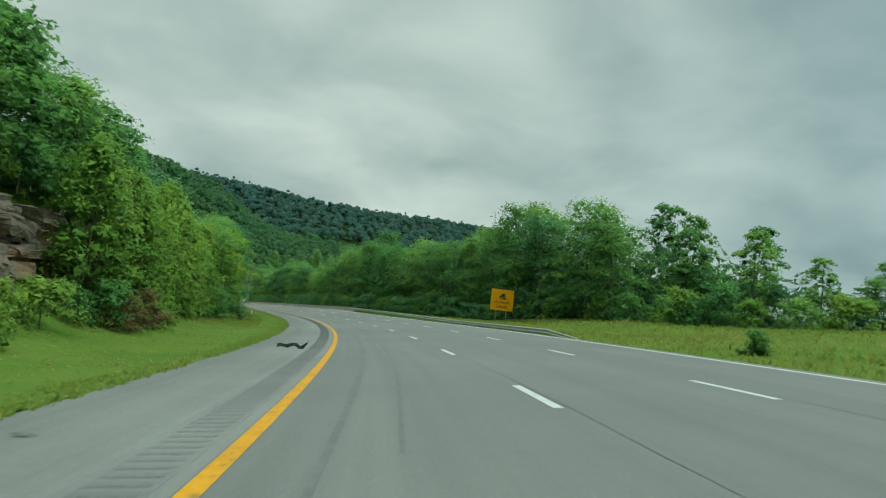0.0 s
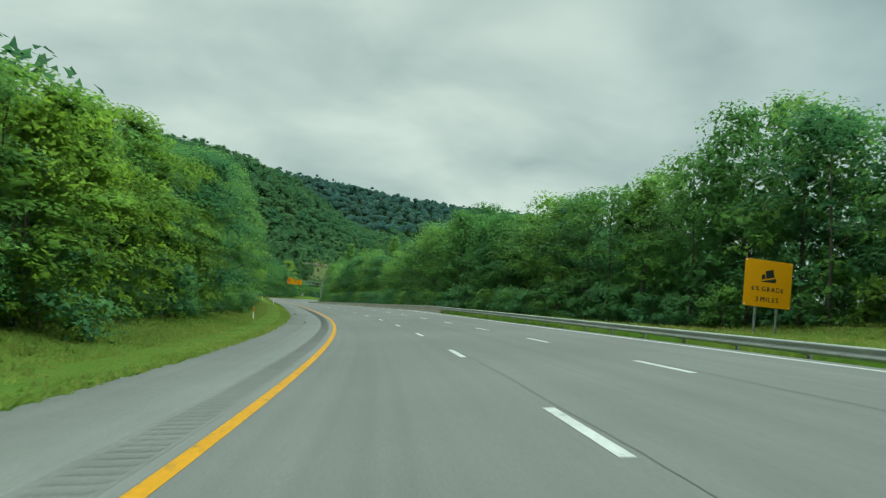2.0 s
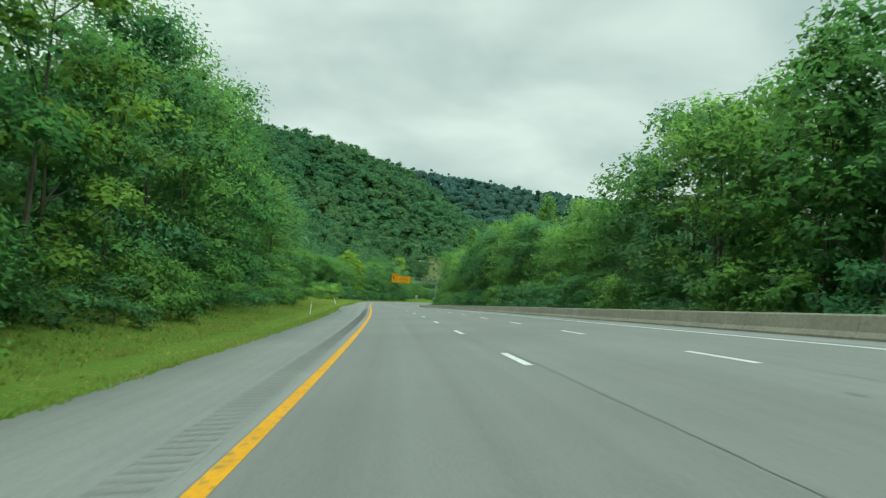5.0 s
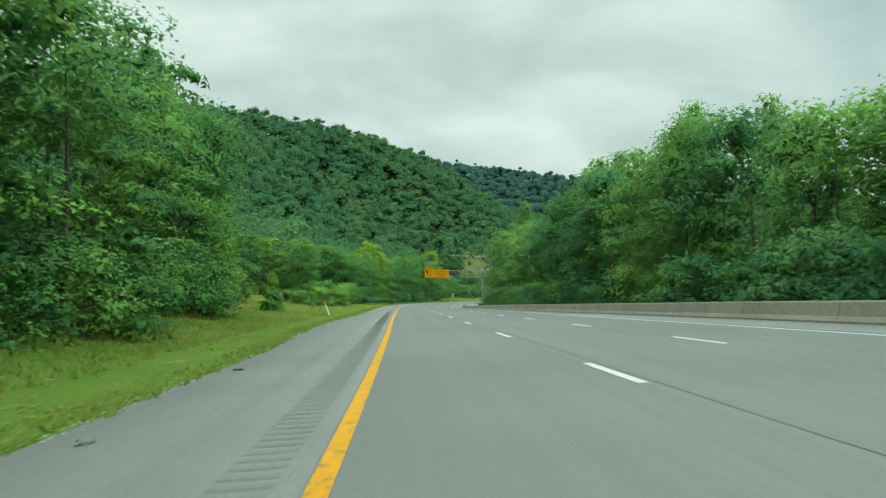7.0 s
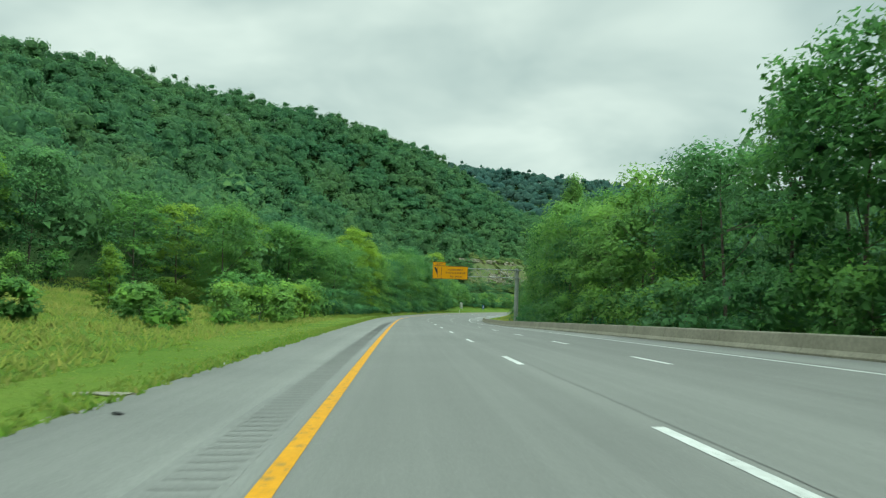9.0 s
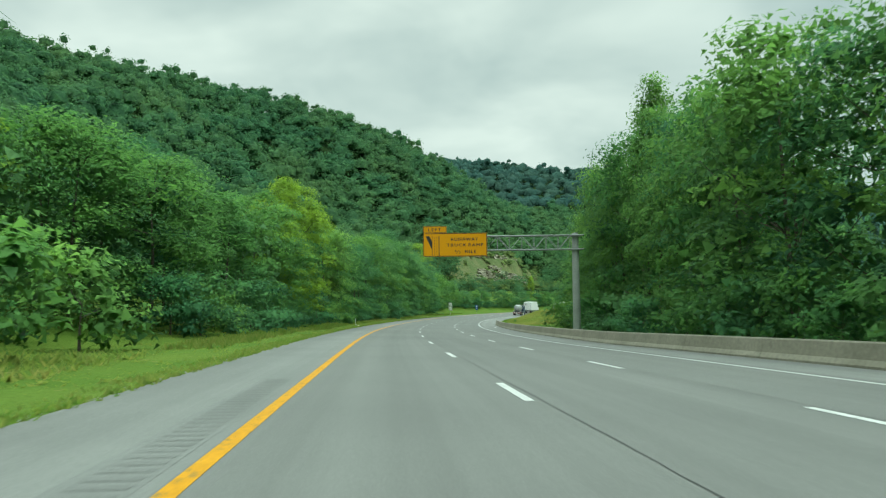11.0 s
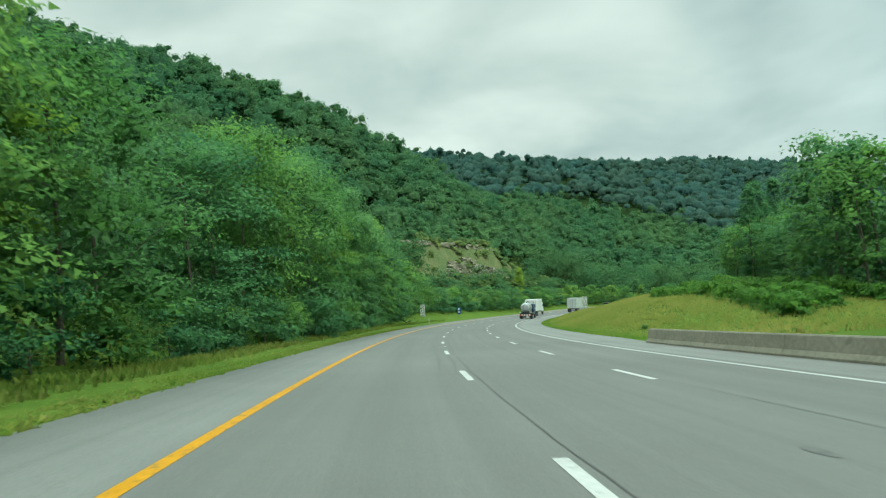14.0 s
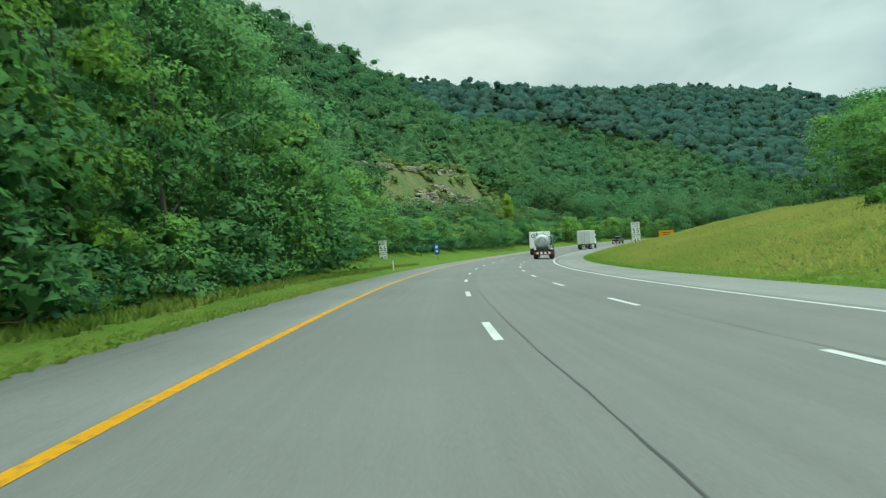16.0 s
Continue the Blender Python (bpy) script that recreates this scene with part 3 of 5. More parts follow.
    for k in range(46):
        s, n, w, l = r.uniform(10, 440), r.uniform(0.3, 10.2), r.uniform(0.06, 0.14), r.uniform(0.1, 0.35)
        c = road(s, n, 0.0045)
        h = radians(heading(s))
        m = 9
        pts = [(0, 0)] + [(w * (0.7 + 0.5 * r.random()) * math.cos(6.283 * q / m), l * (0.7 + 0.5 * r.random()) * math.sin(6.283 * q / m)) for q in range(m)]
        e = float(np.interp(s, _s, _e))
        v = np.array([(c[0] + x * math.cos(h) - y * math.sin(h), c[1] + x * math.sin(h) + y * math.cos(h), c[2] + e * x + float(np.interp(s, _s, _g)) * y) for x, y in pts])
        part("stain", mesh("stain", v, np.array([(0, 1 + q, 1 + (q + 1) % m) for q in range(m)]), (M["rubber_mark"],)), None, ob, "dark oil stain")


build_ground()
build_verges()
build_road()


# ---------------------------------------------------------------- trees



def leaf_cards(centres, normals, size, r, long=1.5):
    """Pointed leaves at the centres: vertices and triangles."""
    k = len(centres)
    a = np.cross(normals, r.normal(size=(k, 3)))
    a /= np.linalg.norm(a, axis=1, keepdims=True) + 1e-9
    b = np.cross(normals, a)
    sz = (size * r.uniform(0.65, 1.4, k))[:, None]
    tip, side = a * sz * long * 0.5, b * sz * 0.46
    v = np.stack([centres - tip * 0.6 + side, centres + tip * 1.15, centres - tip * 0.6 - side], 1).reshape(-1, 3)
    return v, np.arange(3 * k).reshape(-1, 3)


def clumpy(centres, radii, count, r, flat=0.75, up=0.35, rise=0.7, loose=0.5, shell=(0.45, 1.12)):
    """Leaf places, normals and clump numbers: sprays on the shells of clumps, facing up and out."""
    w = radii ** 2
    i = r.choice(len(centres), count, p=w / w.sum())
    d = r.normal(size=(count, 3))
    d[:, 2] = d[:, 2] * 0.85 + up
    d /= np.linalg.norm(d, axis=1, keepdims=True)
    rad = radii[i] * r.uniform(*shell, count)
    squash = np.broadcast_to(np.asarray(flat, float), (len(centres),))[i]
    c = centres[i] + d * rad[:, None] * np.stack([np.ones(count), np.ones(count), squash], 1)
    # sprays droop away from the trunk
    away = np.hypot(centres[i][:, 0], centres[i][:, 1]) + 1e-6
    out = ((c - centres[i])[:, :2] * centres[i][:, :2]).sum(1) / away
    c[:, 2] -= np.where(squash < 0.6, 0.32 * out, 0.0)
    n = d * 0.8 + r.normal(size=(count, 3)) * loose + np.array([0, 0, rise])
    return c, n / np.linalg.norm(n, axis=1, keepdims=True), i, d


def boughs(d, places, normals, axis, lift=0.3, stray=0.09):
    """Shading directions: mostly the bough's own roundness, partly the whole crown's, a little the single leaf's."""
    whole = places - axis
    whole = whole / (np.linalg.norm(whole, axis=1, keepdims=True) + 1e-6)
    q = 0.75 * d + 0.45 * whole + stray * normals + np.array([0, 0, lift])
    return np.repeat(q / (np.linalg.norm(q, axis=1, keepdims=True) + 1e-6), 3, axis=0)


def crown_clumps(kind, h, w, r):
    """Clump centres and radii for a crown of height h and width w."""
    if kind == "broad":
        k = 96
        t = np.concatenate([r.uniform(0.0, 0.95, k - 22), r.uniform(0.62, 0.97, 22)])
        env = np.sin(np.pi * np.clip(t * 0.70 + 0.25, 0, 1)) ** 0.62
        rad = r.uniform(0.09, 0.17, k) * w
    elif kind == "tall":
        k = 110
        t = np.concatenate([r.uniform(0.0, 0.97, k - 22), r.uniform(0.6, 0.98, 22)])
        env = np.minimum(1, 1.35 * (1.02 - t) ** 0.7) * (0.75 + 0.25 * np.clip(t / 0.25, 0, 1))
        rad = r.uniform(0.09, 0.165, k) * w
    elif kind == "open":
        k = 80
        t = r.uniform(0.05, 0.98, k)
        env = np.sin(np.pi * np.clip(t * 0.74 + 0.20, 0, 1)) ** 0.65
        rad = r.uniform(0.055, 0.12, k) * w
    elif kind == "cone":
        k = 60
        t = r.uniform(0.03, 0.98, k)
        env = (1.03 - t) * 0.95
        rad = (0.05 + 0.10 * (1 - t)) * w
    else:
        k = 26
        t = r.uniform(0.08, 0.9, k)
        env = np.sin(np.pi * np.clip(t * 0.55 + 0.38, 0, 1))
        rad = r.uniform(0.12, 0.22, k) * w
    ang = r.uniform(0, 2 * np.pi, k)
    q = np.sqrt(r.uniform(0.12, 1.0, k)) * env * w * 0.44
    z = t * h
    return np.stack([q * np.cos(ang), q * np.sin(ang), z], 1), rad


TREES = {}


def lump_shell(centres, radii, axis, lift, r, fine):
    """Closed, uneven clumps of foliage behind the leaves, open below: vertices, triangles and shading directions."""
    bm = bmesh.new()
    bmesh.ops.create_icosphere(bm, subdivisions=fine, radius=1.0)
    d = np.array([v.co[:] for v in bm.verts])
    f = np.array([[v.index for v in q.verts] for q in bm.faces if q.calc_center_median().z > -0.6])
    bm.free()
    V, F, B = [], [], []
    for k, (c, rad) in enumerate(zip(centres, radii)):
        o = r.uniform(0, 40, 3)
        swell = np.array([1 + 0.30 * noise.noise(o + q * 1.5) + 0.16 * noise.noise(o + q * 3.4) for q in d])
        p = c + d * (rad * swell)[:, None] * np.array([1, 1, 0.85])
        whole = p - axis
        whole /= np.linalg.norm(whole, axis=1, keepdims=True) + 1e-6
        b = 0.75 * d + 0.45 * whole + np.array([0, 0, lift])
        V.append(p)
        F.append(f + k * len(d))
        B.append(b / (np.linalg.norm(b, axis=1, keepdims=True) + 1e-6))
    return np.concatenate(V), np.concatenate(F), np.concatenate(B)


def tree_kind(key, kind, h, w, leaves, size, seed, leaf="leaf_green"):
    r = np.random.default_rng(seed)
    bare = {"broad": 0.02, "tall": 0.05, "open": 0.06, "cone": 0.02, "bush": 0.0}[kind]
    c, rad = crown_clumps(kind, h * (1 - bare), w, r)
    c[:, 2] += h * bare
    t = c[:, 2] / h
    flat = {"open": 0.40 + 0.2 * t, "broad": 0.34 + 0.36 * t ** 1.5, "tall": 0.38 + 0.5 * t ** 1.2}.get(kind, 0.65 + 0 * t)
    p, n, i, d = clumpy(c, rad, leaves, r, flat=flat, shell=(0.62, 1.12))
    v, f = leaf_cards(p, n, size, r, long=1.6)
    axis = np.array([0, 0, 0.42 * h])
    b1 = boughs(d, p, n, axis)
    # a sparser inner layer of overlapping boughs
    inner = max(60, leaves // 4)
    p, n, j, d = clumpy(c * np.array([0.86, 0.86, 1.0]), rad, inner, r, flat=flat, shell=(0.05, 0.72))
    b2 = boughs(d, p, n, axis, 0.65)
    v2, f2 = leaf_cards(p, n, size * 2.1, r, long=1.2)
    # random per clump, with lit tops and shaded insides painted into the tint
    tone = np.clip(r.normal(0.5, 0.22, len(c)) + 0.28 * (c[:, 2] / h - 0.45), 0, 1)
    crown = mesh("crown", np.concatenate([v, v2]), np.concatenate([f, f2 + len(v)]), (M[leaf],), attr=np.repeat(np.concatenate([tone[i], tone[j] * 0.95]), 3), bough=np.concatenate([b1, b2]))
    bm = bmesh.new()
    top = h * (0.5 if kind == "bush" else 0.86)
    lean = [(math.sin(q * 2.1 + seed) * 0.03 * h * q, math.cos(q * 1.7 + seed) * 0.03 * h * q, q * top - 0.5 * (q == 0)) for q in (0, 0.12, 0.3, 0.5, 0.75, 1.0)]
    r0 = 0.0065 * h + 0.03
    tube(bm, lean, [r0 * 1.4, r0, r0 * 0.85, r0 * 0.65, r0 * 0.4, r0 * 0.12], 5)
    for i in r.permutation(len(c))[: 7 if kind != "bush" else 4]:
        e = Vector(c[i])
        z0 = max(0.1 * h, min(e.z - 0.12 * h, top * 0.9))
        k = min(5, int(z0 / top * 5))
        a, b = Vector(lean[k]), Vector(lean[min(k + 1, 5)])
        st = a.lerp(b, 0.5)
        mid = st.lerp(e, 0.5) + Vector((0, 0, -0.02 * h))
        tube(bm, [st, mid, e], [r0 * 0.38, r0 * 0.26, r0 * 0.1], 3)
    trunk = bpy.data.meshes.new("trunk")
    bm.to_mesh(trunk)
    bm.free()
    trunk.materials.append(M["bark"])
    TREES[key] = (trunk, crown, h)


def place_tree(key, x, y, scale=1.0, turn=0.0, label="", name="tree", group="", dz=-0.15, wide=1.0):
    trunk, crown, h = TREES[key]
    z = float(ground_z(x, y)[0]) + dz
    ob = new(name)
    ob.matrix_world = pose(x, y, z, 0, 0, turn) @ Matrix.Diagonal((scale * wide, scale * wide, scale, 1))
    for nm, me in (("trunk", trunk), ("crown", crown)):
        o = new(nm, me)
        o.parent = ob
    tagged(ob, label or "leafy green deciduous tree at the wood's edge", name, group)
    return ob


def forest(name, xy, heights, widths, cards, size, mat, seed, label, lumps=6, lift=0.12, height_of=ground_z, fine=0, core=0.93):
    """Many far crowns in one mesh."""
    r = np.random.default_rng(seed)
    z = height_of(xy[:, 0], xy[:, 1])
    V, F, A, B, base = [], [], [], [], 0
    protos = []
    for q in range(9):
        k = lumps
        ang, t = r.uniform(0, 6.283, k), r.uniform(0.10, 0.80, k)
        t[0], t[1] = 0.45, 0.16
        env = np.sqrt(np.clip(1 - (t - 0.25) ** 2 / 0.45, 0.05, 1)) * (0.7 if q in (1, 4) else 1.0)
        env[0] = 0.1
        c = np.stack([np.cos(ang) * env * 0.30, np.sin(ang) * env * 0.30, t], 1) * ((1.15, 1.15, 1.0) if fine else 1.0)
        rad = r.uniform(0.12, 0.24, k) if fine else r.uniform(0.17, 0.29, k)
        rad[0] = 0.36
        p, n, _, d = clumpy(c, rad, cards, r, flat=0.85, up=0.45, rise=0.1, loose=0.25, shell=(0.8, 1.06))
        v, f = leaf_cards(p, n, size, r, long=1.05)
        axis = np.array([0, 0, 0.3])
        b = boughs(d, p, n, axis, lift, 0.06)
        if fine:
            v2, f2, b2 = lump_shell(c, rad * core, axis, lift, r, fine)
            v, f, b = np.concatenate([v, v2]), np.concatenate([f, f2 + len(v)]), np.concatenate([b, b2])
        protos.append((v, f, b))
    which = r.integers(0, 9, len(xy))
    for i in range(len(xy)):
        v, f, b = protos[which[i]]
        a = r.uniform(0, 6.283)
        ca, sa = math.cos(a), math.sin(a)
        w, h = widths[i], heights[i]
        V.append(np.stack([xy[i, 0] + w * (v[:, 0] * ca - v[:, 1] * sa), xy[i, 1] + w * (v[:, 0] * sa + v[:, 1] * ca), z[i] + h * (v[:, 2] * 0.94 + 0.06)], 1))
        B.append(np.stack([b[:, 0] * ca - b[:, 1] * sa, b[:, 0] * sa + b[:, 1] * ca, b[:, 2]], 1))
        F.append(f + base)
        base += len(v)
        A.append(np.full(len(v), min(1, max(0, r.normal(0.42, 0.22) + 0.4 * noise.noise((xy[i, 0] * 0.02, xy[i, 1] * 0.02, 2)))))) 
    ob = new(name, mesh(name, np.concatenate(V), np.concatenate(F), (M[mat],), attr=np.concatenate(A), bough=np.concatenate(B)))
    return tagged(ob, label, "woods", kind="stuff")


def scatter(x0, x1, y0, y1, gap, r, keep):
    gx, gy = np.meshgrid(np.arange(x0, x1, gap), np.arange(y0, y1, gap))
    xy = np.stack([gx.ravel(), gy.ravel()], 1) + r.uniform(-0.45, 0.45, (gx.size, 2)) * gap
    return xy[keep(xy)]


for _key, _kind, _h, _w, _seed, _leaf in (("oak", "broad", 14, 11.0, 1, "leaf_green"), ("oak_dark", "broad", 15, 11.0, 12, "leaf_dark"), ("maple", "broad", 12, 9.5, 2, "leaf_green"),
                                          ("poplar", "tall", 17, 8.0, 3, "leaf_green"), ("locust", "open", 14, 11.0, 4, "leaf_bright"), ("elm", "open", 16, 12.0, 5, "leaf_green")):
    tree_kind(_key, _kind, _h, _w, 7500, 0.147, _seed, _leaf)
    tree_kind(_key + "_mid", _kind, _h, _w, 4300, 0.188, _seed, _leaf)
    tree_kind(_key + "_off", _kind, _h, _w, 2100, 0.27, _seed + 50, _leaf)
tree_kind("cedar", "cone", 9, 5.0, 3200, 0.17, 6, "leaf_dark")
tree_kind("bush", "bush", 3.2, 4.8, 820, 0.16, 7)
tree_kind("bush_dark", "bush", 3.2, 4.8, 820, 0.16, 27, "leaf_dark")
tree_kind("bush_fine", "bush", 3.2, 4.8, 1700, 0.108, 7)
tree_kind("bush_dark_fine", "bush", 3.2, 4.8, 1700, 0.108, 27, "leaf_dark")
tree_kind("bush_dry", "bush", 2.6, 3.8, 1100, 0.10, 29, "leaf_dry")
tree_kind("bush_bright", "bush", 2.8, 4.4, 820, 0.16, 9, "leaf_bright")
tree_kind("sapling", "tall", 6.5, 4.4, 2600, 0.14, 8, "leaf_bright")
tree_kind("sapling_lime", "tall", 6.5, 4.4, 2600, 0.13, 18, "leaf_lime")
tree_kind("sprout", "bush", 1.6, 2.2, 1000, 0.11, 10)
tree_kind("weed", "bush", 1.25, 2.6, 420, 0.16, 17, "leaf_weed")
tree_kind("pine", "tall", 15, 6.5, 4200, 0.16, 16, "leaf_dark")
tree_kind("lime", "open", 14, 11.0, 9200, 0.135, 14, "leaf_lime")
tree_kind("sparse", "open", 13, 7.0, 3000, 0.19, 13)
TREE_WORDS = {"oak": "broad leafy green tree at the wood's edge", "oak_dark": "broad dark green tree with layered boughs", "maple": "rounded green maple-like tree",
              "poplar": "tall slender green tree", "locust": "yellow-green feathery tree with spreading boughs", "elm": "spreading green tree with layered boughs",
              "lime": "lush lime-green tree with spreading boughs", "pine": "tall dark green tree with layered boughs", "sparse": "thin open-crowned tree with bare limbs showing", "sapling": "slender bright green young tree", "sapling_lime": "lush lime-green young tree", "cedar": "dark green pointed evergreen tree"}


def edge_row(s, s1, inner, kinds, group, r, height, step=(4.2, 6.2), off="", wide=1.0, spread=(0.86, 1.06)):
    """Trees along the road whose tops follow the given height."""
    while s < s1:
        x, y, _ = road(s, inner(s) + r.uniform(-1.6, 1.6))
        key = kinds[r.integers(0, len(kinds))]
        use = key + off if key + off in TREES else key
        k = height(s) * r.uniform(*spread) / TREES[use][2]
        place_tree(use, x, y, k, r.uniform(0, 360), TREE_WORDS[key], group=group, wide=(1.12 / k if k > 1.12 else min(1.5, max(1.0, 0.95 / k))) * wide)
        s += r.uniform(*step)


def shrub_row(s, s1, inner, group, r, step=(4.5, 8.0), kinds=("bush", "bush", "bush_bright"), low=0.6, high=1.15):
    while s < s1:
        x, y, _ = road(s, inner(s) + r.uniform(-0.7, 0.7))
        key = kinds[r.integers(0, len(kinds))]
        place_tree(key, x, y, r.uniform(low, high), r.uniform(0, 360), "tall bright green weeds on the bank" if key == "weed" else "yellow-green shrub at the foot of the trees" if "bright" in key else "dense green shrub at the foot of the trees", name="weed_clump" if key == "weed" else "shrub", group=group)
        s += r.uniform(*step)


def woods():
    r = np.random.default_rng(5)
    both = ("oak", "maple", "elm", "poplar", "oak_dark", "maple", "locust", "oak", "oak_dark")
    # on the hill side: above the rock cut, then the wood's edge with the meadow's recess
    edge_row(34, 84, lambda s: -18.0, both, "trees above the rock cut", r, lambda s: np.interp(s, (36, 47, 64, 76), (7.0, 7.6, 8.6, 10.5)), (2.6, 3.8), off="_off")
    for s0, s1, kinds in ((75, 101, ("locust", "maple", "locust", "elm", "locust")), (103, 146, ("oak_dark", "oak", "oak_dark", "oak_dark", "maple")), (149, 238, both)):
        edge_row(s0, s1, lambda s: left_edge(s) - 2.8, kinds, "trees along the road", r, lambda s: np.interp(s, (76, 98, 108, 121, 138, 152, 161, 170, 180, 200, 215, 238), (7.6, 9.4, 10.2, 13.4, 14.4, 15.4, 13.6, 13.4, 14.8, 14.4, 13.0, 12.0)))
    edge_row(241, 282, lambda s: left_edge(s) - 3.0, both, "trees behind the meadow", r, lambda s: 13.0 + 0 * s, (4.0, 5.5), off="_mid")
    edge_row(282, 345, lambda s: left_edge(s) - 5.0, both, "trees behind the meadow", r, lambda s: 12.0 + 0 * s, (4.5, 6.0), off="_mid")
    for s0, s1, kinds in ((338, 412, ("oak", "maple", "elm", "poplar", "locust", "oak")), (415, 480, ("oak_dark", "oak", "oak_dark", "maple", "elm", "oak_dark"))):
        edge_row(s0, s1, lambda s: left_edge(s) - 3.6, kinds, "trees along the road", r, lambda s: np.interp(s, (340, 371, 388, 404, 415, 431, 442, 480), (9.5, 12, 14.2, 12.3, 12.0, 14.0, 17.5, 16.5)))
    edge_row(480, 740, lambda s: left_edge(s) - np.interp(s, (480, 540, 600), (2.6, 2.2, 1.2)), ("oak_dark", "oak", "maple", "oak_dark", "poplar", "oak"), "trees along the road", r, lambda s: np.interp(s, (480, 505, 520, 545, 600, 740), (15, 12.5, 9.0, 7.0, 6.0, 7.0)), (3.2, 5.6), off="_off", spread=(0.55, 1.25))
    shrub_row(72, 240, lambda s: left_edge(s) - 0.8, "shrubs along the road", r, step=(2.8, 4.4), kinds=("bush_fine", "bush_dark_fine", "bush_fine"))
    shrub_row(340, 446, lambda s: left_edge(s) - 1.0, "shrubs along the road", r, step=(2.8, 4.6), kinds=("bush_dark_fine", "bush_dark_fine", "bush_fine", "bush_dark_fine"), low=0.7, high=1.2)
    shrub_row(448, 740, lambda s: left_edge(s) - 1.0, "shrubs along the road", r, step=(2.8, 4.6), kinds=("bush_dark", "bush_dark", "bush", "bush_dark"), low=0.7, high=1.2)
    shrub_row(30, 52, lambda s: -9.8, "shrubs below the rock cut", r, step=(2.4, 3.4), kinds=("bush", "bush_bright"), low=0.42, high=0.66)
    shrub_row(26, 74, lambda s: -16.0, "shrubs above the rock cut", r, step=(2.4, 3.6), kinds=("bush", "bush", "bush_bright"), low=0.55, high=0.9)
    shrub_row(22, 78, lambda s: -15.4, "shrubs above the rock cut", r, step=(1.9, 2.8), kinds=("bush", "bush_bright", "bush"), low=0.5, high=0.8)
    shrub_row(44, 76, lambda s: -11.4, "young trees below the rock cut", r, step=(3.0, 4.2), kinds=("sapling",), low=0.9, high=1.35)
    shrub_row(52, 74, lambda s: -10.6, "shrubs below the rock cut", r, step=(2.4, 3.4), kinds=("bush_bright", "sapling", "sapling"), low=0.7, high=1.0)
    shrub_row(266, 334, lambda s: left_edge(s) + 0.6, "shrubs behind the meadow", r, step=(3.6, 5.4))
    # beyond the guard rail and the barrier
    side = lambda s: np.interp(s, (60, 100, 140, 200, 300, 345, 362, 385, 410), (40, 34, 26, 22.5, 21.5, 22, 25, 25, 24))
    right = ("oak", "maple", "poplar", "oak_dark", "poplar", "oak", "maple")
    tops = lambda s: np.interp(s, (92, 106, 116, 124, 137, 160, 172, 180, 196, 206, 228, 236, 244, 262, 274, 280, 288, 300, 316, 330, 346, 356, 362, 368, 375, 388, 400), (14.0, 16.8, 17.6, 15.5, 14.2, 14.8, 17.5, 17, 16.4, 12.4, 11.3, 13, 15.2, 15.5, 17.2, 15.6, 13.0, 12.4, 14.2, 15.5, 15.5, 17.5, 20, 22, 19, 14.5, 11))
    edge_row(92, 198, side, ("oak", "maple", "poplar", "oak_dark", "maple", "oak"), "trees beyond the barrier", r, tops, (4.0, 5.4), off="_mid", wide=1.14)
    edge_row(50, 91, lambda s: side(s) + 7.0, ("oak_dark", "oak", "maple"), "trees beyond the guard rail", np.random.default_rng(61), lambda s: np.interp(s, (50, 70, 91), (5.4, 5.6, 8.0)), (2.8, 4.0), off="_off")
    edge_row(104, 200, lambda s: side(s) + 6.5, ("oak_dark", "oak", "oak_dark"), "trees beyond the barrier", np.random.default_rng(62), lambda s: tops(s) * 0.8, (4.6, 6.2), off="_off", wide=1.2)
    edge_row(200, 345, side, right, "trees beyond the barrier", r, tops, (3.8, 5.2), off="_mid", wide=1.06)
    edge_row(348, 399, side, right, "trees beyond the barrier", r, tops, (3.8, 5.2), wide=1.06)
    for s, n, k in ((70, 44, 0.6), (76.5, 42, 0.82), (83, 47, 1.0), (87, 41, 0.9), (65, 46, 0.6), (98, 45, 1.3), (91, 44, 1.1)):
        x, y, _ = road(s, n)
        place_tree("sparse", x, y, k, 40 * s, TREE_WORDS["sparse"], group="trees beyond the barrier")
    shrub_row(60, 110, lambda s: side(s) - 1.5, "shrubs beyond the guard rail", r, step=(3.5, 5.5), low=0.9, high=1.5)
    shrub_row(112, 393, lambda s: side(s) - 4.2, "shrubs beyond the barrier", r, step=(3.4, 5.4), kinds=("bush", "bush_dark", "bush_dark", "bush"), low=0.8, high=1.3)
    # the grassy bank past the barrier's end
    edge_row(434, 540, lambda s: np.interp(s, (434, 446, 480, 540), (34, 37, 46, 52)), ("maple", "oak_dark", "oak"), "trees on the grassy bank", r, lambda s: np.interp(s, (434, 441, 449, 456, 470, 540), (11.5, 13, 10.5, 8, 8, 9.5)), (3.6, 5.2), off="_off")
    for row, (n0, n1, n2) in enumerate(((24.5, 27, 34), (27.5, 30.5, 38), (31, 34.5, 42))):
        shrub_row(424 + 3 * row, 486, lambda s: np.interp(s, (425, 460, 520), (n0, n1, n2)), "weeds on the grassy bank", r, step=(1.5, 2.4), kinds=("weed",), low=0.75, high=1.15)
    for key, x, y, h in (("oak_mid", -44, 545, 19), ("maple_mid", -36, 558, 20), ("oak_dark_off", -28, 570, 22), ("maple_mid", -51, 531, 14), ("poplar_off", -20, 585, 22), ("oak_off", -38, 575, 20), ("elm_off", -30, 596, 20)):
        place_tree(key, x, y, h / TREES[key][2], 17 * x, TREE_WORDS[key.rsplit("_", 1)[0]], group="trees on the grassy bank")
